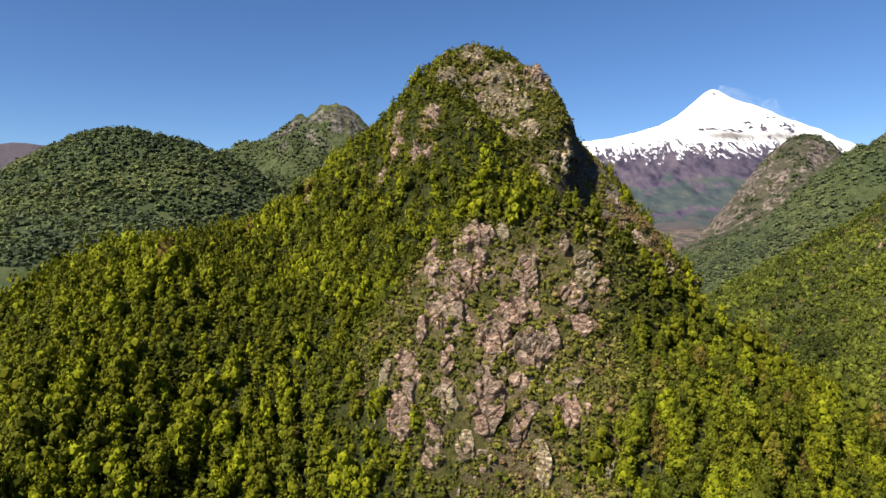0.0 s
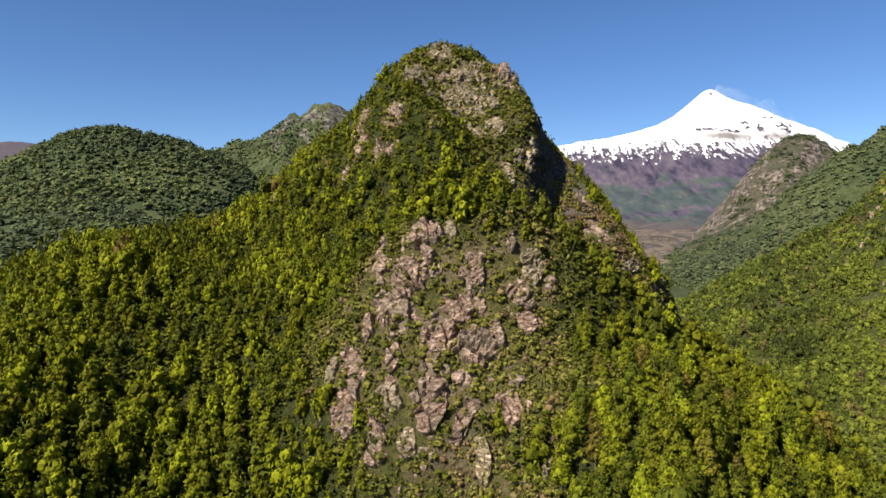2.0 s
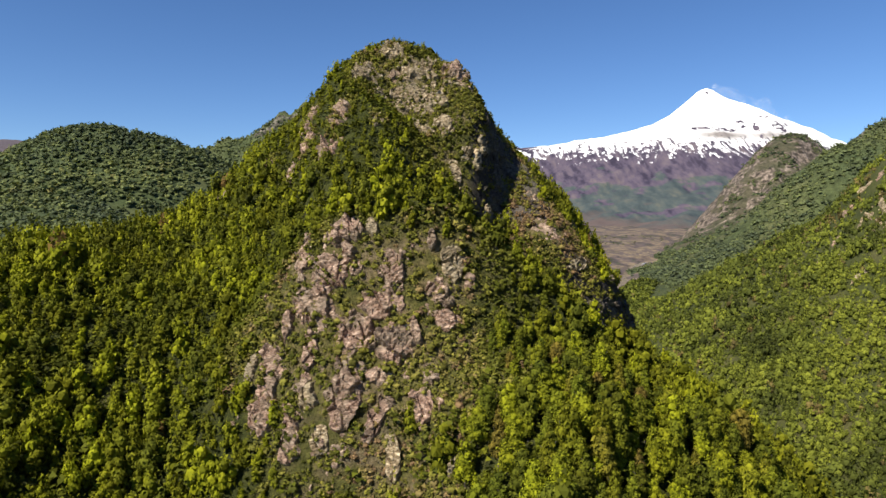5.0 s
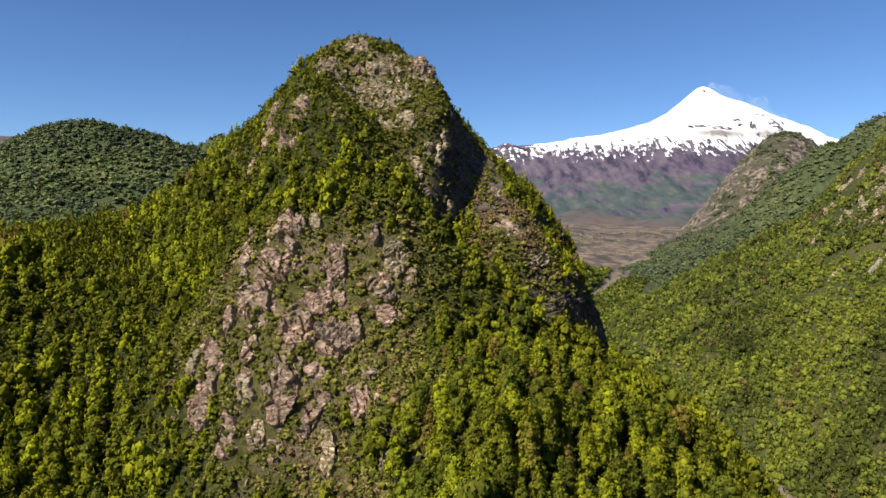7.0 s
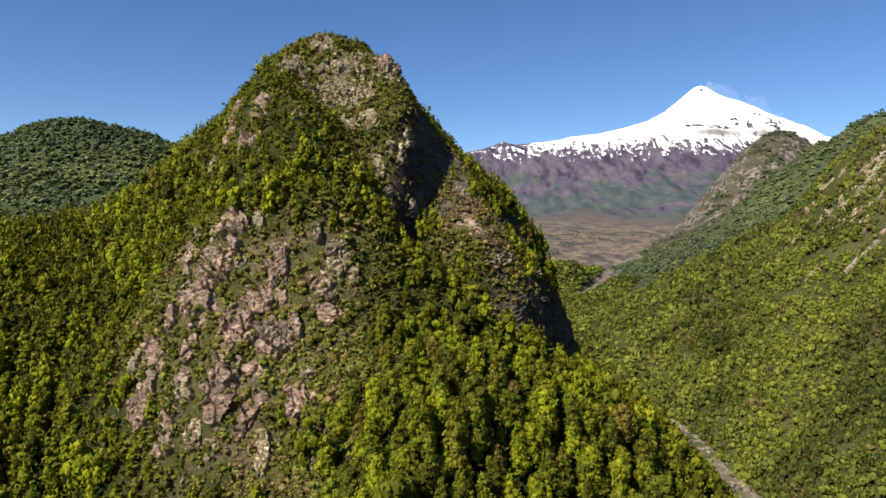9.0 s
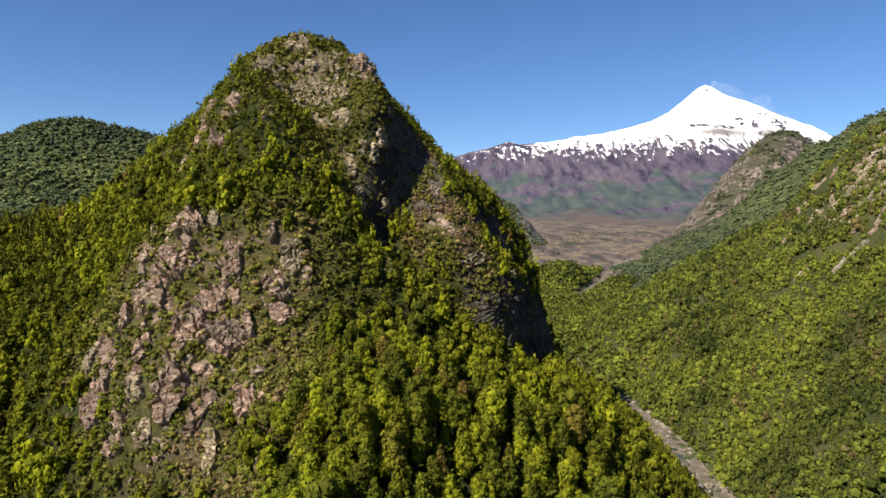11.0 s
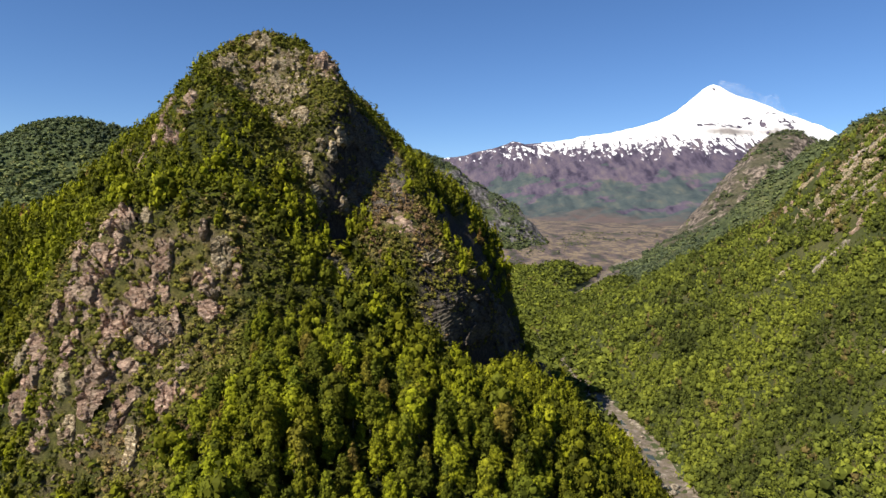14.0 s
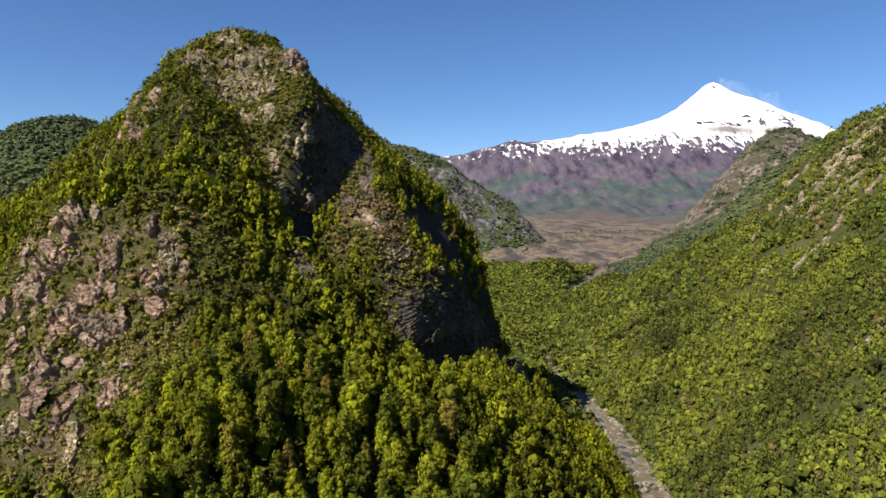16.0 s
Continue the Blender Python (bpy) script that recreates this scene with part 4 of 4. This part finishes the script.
for k in range(6):
    t = new("tree")
    tagged(t, TREE_LABELS[k], "tree", "trees on the near spur")
    part("trunk", TRUNKS[k % 3], t, "grey-brown trunk with bare limbs")
    part("crown", CROWNS[k], t)
    models.append(t)
first = [True] * 6
for q, i in enumerate(hero_ids):
    k = r.randint(6)
    h = 8.0 * float(size[i])
    m = pose(float(x[i]), float(y[i]), float(z[i]) - 0.3, 0, 0, float(r.uniform(0, 360)))
    wide = h * float(r.uniform(0.50, 0.70))
    if first[k]:
        first[k] = False
        models[k].scale = (wide, wide, h)
        models[k].matrix_basis = m @ Matrix.Diagonal((wide, wide, h, 1))
        continue
    t = copy_thing(models[k], m)
    t.scale = (wide, wide, h)

# scrub between the rocks
x, y, z, r = spread(-60, 130, 132, 330, 1.05, 2)
sc, rk = scrubby(x, y, z), on_rock(x, y, z)
clump = smooth(0.02, 0.30, fbm2((x + 0.3 * z) / 7 + 5, (y * 0.5 + z) / 7, 3))
ok = (r.rand(len(x)) < np.where(rk > 0.15, np.where(y > 225, 0.12 + 0.75 * clump, 0.20 + 0.6 * clump), 0.95)) & ((sc > 0.25) | ((rk > -0.4) & (rk < 9))) & (near_hill(x, y) > 30)
size = np.clip(r.normal(1.0, 0.35, len(x)), 0.4, 2.0)
lift = np.where(rk > 0.1, 0.9, -0.25)
tint = np.clip(0.45 + 0.6 * fbm2(x / 12, y / 12, 3) + r.normal(size=len(x)) * 0.2, 0, 1)
dry = np.exp(-(((x - 74) / 17) ** 4) - ((y - 258) / 14) ** 4)
tint = np.clip(tint + 0.55 * dry, 0, 1)
scatter("scrub", np.stack([x, y, z + lift], 1)[ok], 2.1 * size[ok], 2.0 * size[ok], tint[ok], TUFT, leaves_scrub, "low olive scrub and grass tufts between rocks", "shrubs")

# saplings and bushes under the trees
x, y, z, r = spread(-190, 190, 104, 320, 2.5, 12)
ok = (near_hill(x, y) > 8) & (on_rock(x, y, z) < -0.05) & (scrubby(x, y, z) < 0.8) & (land_normal(x, y, 6.0)[:, 1] < 0.2) & (np.abs(x - river_x(y)) > 9) & (sheer(x, y) < 0.5)
size = np.clip(r.normal(1.0, 0.3, len(x)), 0.5, 1.8)
# kept to the darkest leaf colours: painted shade in the gaps between trees
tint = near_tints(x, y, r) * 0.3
scatter("undergrowth", np.stack([x, y, z - 0.3], 1)[ok], 2.5 * size[ok], 3.6 * size[ok], tint[ok], BUSH, leaves_wood, "leafy green undergrowth between the forest trees, darkened as if shaded", "shrubs")

# woods across the river
BANK = [crown_shape(140 + k, 50, 0.075, 7, 0.50, 0.7, 0.9, 2) for k in range(6)]
UPPER = [crown_shape(150 + k, 20, 0.12, 5, 0.52, 0.6, 1.0, 1) for k in range(5)]
for name, y0, y1, step, shapes, seed in (("slope_woodland", 150, 470, 3.45, BANK, 3), ("upper_slope_woodland", 470, 880, 4.4, UPPER, 8)):
    x, y, z, r = spread(180, 660, y0, y1, step, seed)
    up = x - river_x(y)
    rk = on_rock(x, y, z, 1.1)
    ok = (up > 7.5) & (rk < 0.1) & (np.abs(np.degrees(np.arctan2(x - 52, y + 40))) < 46)
    ok &= fbm2(x / 22 + 9, y / 22, 3) + 0.30 * smooth(80, 125, z) < 0.56
    size = np.clip(r.normal(1.0, 0.33, len(x)), 0.45, 1.9) * (1 - 0.2 * smooth(80, 170, z)) * (1 + 0.25 * fbm2(x / 24 + 7, y / 24, 2))
    tint = np.clip(0.50 + 0.75 * fbm2(x / 30, y / 30, 3) + r.normal(size=len(x)) * 0.15, 0, 0.9)
    tint = np.where(r.rand(len(x)) < 0.03 + 0.14 * smooth(90, 140, z), 1.0, tint)
    scatter(name, np.stack([x, y, z - 1.0], 1)[ok], 8.2 * size[ok], 5.8 * size[ok], tint[ok], shapes, leaves_slope, "bright green forest on the slope across the river", "forest")

# valley floor woods and the far hills
x, y, z, r = spread(50, 470, 360, 1400, 6.8, 4)
f = parts_of_land(x, y)
ok = (f.argmax(0) == 0) & (np.abs(x - river_x(y)) > np.where(y > 930, 16, np.where(y > 440, 3, 11))) & (x < river_x(y) + 60) & (y + 110 * fbm2(x / 60, y / 60, 3) < np.where(x < river_x(y), 1290, 1080))
tint = np.clip(0.45 + 0.4 * fbm2(x / 40, y / 40, 3) + r.normal(size=len(x)) * 0.2, 0, 1)
size = np.clip(r.normal(1.0, 0.2, len(x)), 0.5, 1.5)
scatter("valley_woodland", np.stack([x, y, z - 1.0], 1)[ok], 9.5 * size[ok], 10.5 * size[ok], tint[ok], MID, leaves_slope, "mixed green woodland on the valley floor", "forest")

x, y, z, r = spread(-900, 60, 560, 1140, 6.8, 5)
own = parts_of_land(x, y).argmax(0)
ok = (own == 3) & (fbm2(x / 60, y / 60, 3) < 0.55) & (land_normal(x, y, 12.0)[:, 1] < 0.1)
tint = np.clip(0.4 + 0.5 * fbm2(x / 90, y / 90, 3) + r.normal(size=len(x)) * 0.2, 0, 1)
size = np.clip(r.normal(1.0, 0.25, len(x)), 0.5, 1.6)
scatter("hill_woodland", np.stack([x, y, z - 1.0], 1)[ok], 7.6 * size[ok], 8.6 * size[ok], tint[ok], FAR, leaves_hazy, "dark green forest on a distant rounded hill", "forest")

x, y, z, r = spread(-160, 1320, 980, 2200, 7.6, 6)
own = parts_of_land(x, y).argmax(0)
facing = land_normal(x, y, 12.0)
ok = ((own == 5) | (own == 6)) & (facing[:, 1] < 0.12) & (facing[:, 2] > 0.5)
ok &= fbm2(x / 60, y / 60, 3) < np.where(own == 5, 0.30, 0.42) - 0.25 * smooth(0.75, 0.6, facing[:, 2])
ok &= ~((own == 6) & brown_part(x, y)) | (fbm2(x / 40 + 3, y / 40, 3) > 0.12)
tint = np.clip(0.35 + 0.5 * fbm2(x / 120, y / 120, 3) + r.normal(size=len(x)) * 0.16, 0, 1)
size = np.clip(r.normal(1.0, 0.25, len(x)), 0.5, 1.6)
scatter("mountain_woodland", np.stack([x, y, z - 1.5], 1)[ok], 7.0 * size[ok], 8.6 * size[ok], tint[ok], FAR, leaves_hazy, "dark forest on the distant mountainsides", "forest")

x, y, z, r = spread(-640, -60, 1250, 1520, 6.4, 16)
ok = (parts_of_land(x, y).argmax(0) == 4) & (z > 150) & (fbm2(x / 45, y / 45, 4) < 0.30 - 0.55 * smooth(270, 390, z))
tint = np.clip(0.35 + 0.5 * fbm2(x / 80, y / 80, 3) + r.normal(size=len(x)) * 0.2, 0, 1)
size = np.clip(r.normal(1.0, 0.25, len(x)), 0.5, 1.6) * (1 - 0.4 * smooth(260, 380, z))
scatter("peak_woodland", np.stack([x, y, z - 1.0], 1)[ok], 6.0 * size[ok], 7.5 * size[ok], tint[ok], FAR, leaves_hazy, "patchy dark forest below the rocky summit", "forest")

# low scrub out on the ash plain
x, y, z, r = spread(200, 1000, 1180, 2300, 11.0, 7)
ok = (parts_of_land(x, y).argmax(0) == 0) & (fbm2(x / 70 + 2, y / 160, 4) > 0.18) & (r.rand(len(x)) < 0.5) & (np.abs(x - river_x(y)) > 25)
size = np.clip(r.normal(1.0, 0.4, len(x)), 0.4, 2.0)
tint = np.clip(0.4 + r.normal(size=len(x)) * 0.25, 0, 1)
scatter("plain_scrub", np.stack([x, y, z - 0.3], 1)[ok], 2.4 * size[ok], 4.6 * size[ok], tint[ok], FAR, leaves_hazy, "scattered low scrub on the ash plain", "shrubs")

# boulders along the river
stones = []
for k in range(4):
    bm = bmesh.new()
    bmesh.ops.create_icosphere(bm, subdivisions=2, radius=1.0)
    for v in bm.verts:
        v.co *= 1 + 0.32 * noise.noise(v.co * 1.3 + Vector((7.0 * k, 3, 1)))
        v.co.z *= 0.62
        v.co += 0.06 * noise.noise_vector(v.co * 4)
    me = bpy.data.meshes.new("boulder")
    bm.to_mesh(me)
    bm.free()
    me.materials.append(rock_pale)
    stones.append(me)
r = np.random.RandomState(31)
for k in range(150):
    y = float(r.uniform(225, 430))
    x = float(river_x(y) + r.choice((-1, 1)) * abs(r.normal(5.5, 2.6)))
    s = float(np.clip(r.lognormal(-0.35, 0.45), 0.35, 2.0))
    o = tagged(new("boulder", stones[k % 4]), "pale grey boulder on the gravel riverbed", "boulder", "boulders along the river")
    o.matrix_basis = pose(x, y, float(floor_z(y)) + 0.75 + 0.12 * s, 0, 0, float(r.uniform(0, 360))) @ Matrix.Diagonal((s * 1.2, s, s, 1))
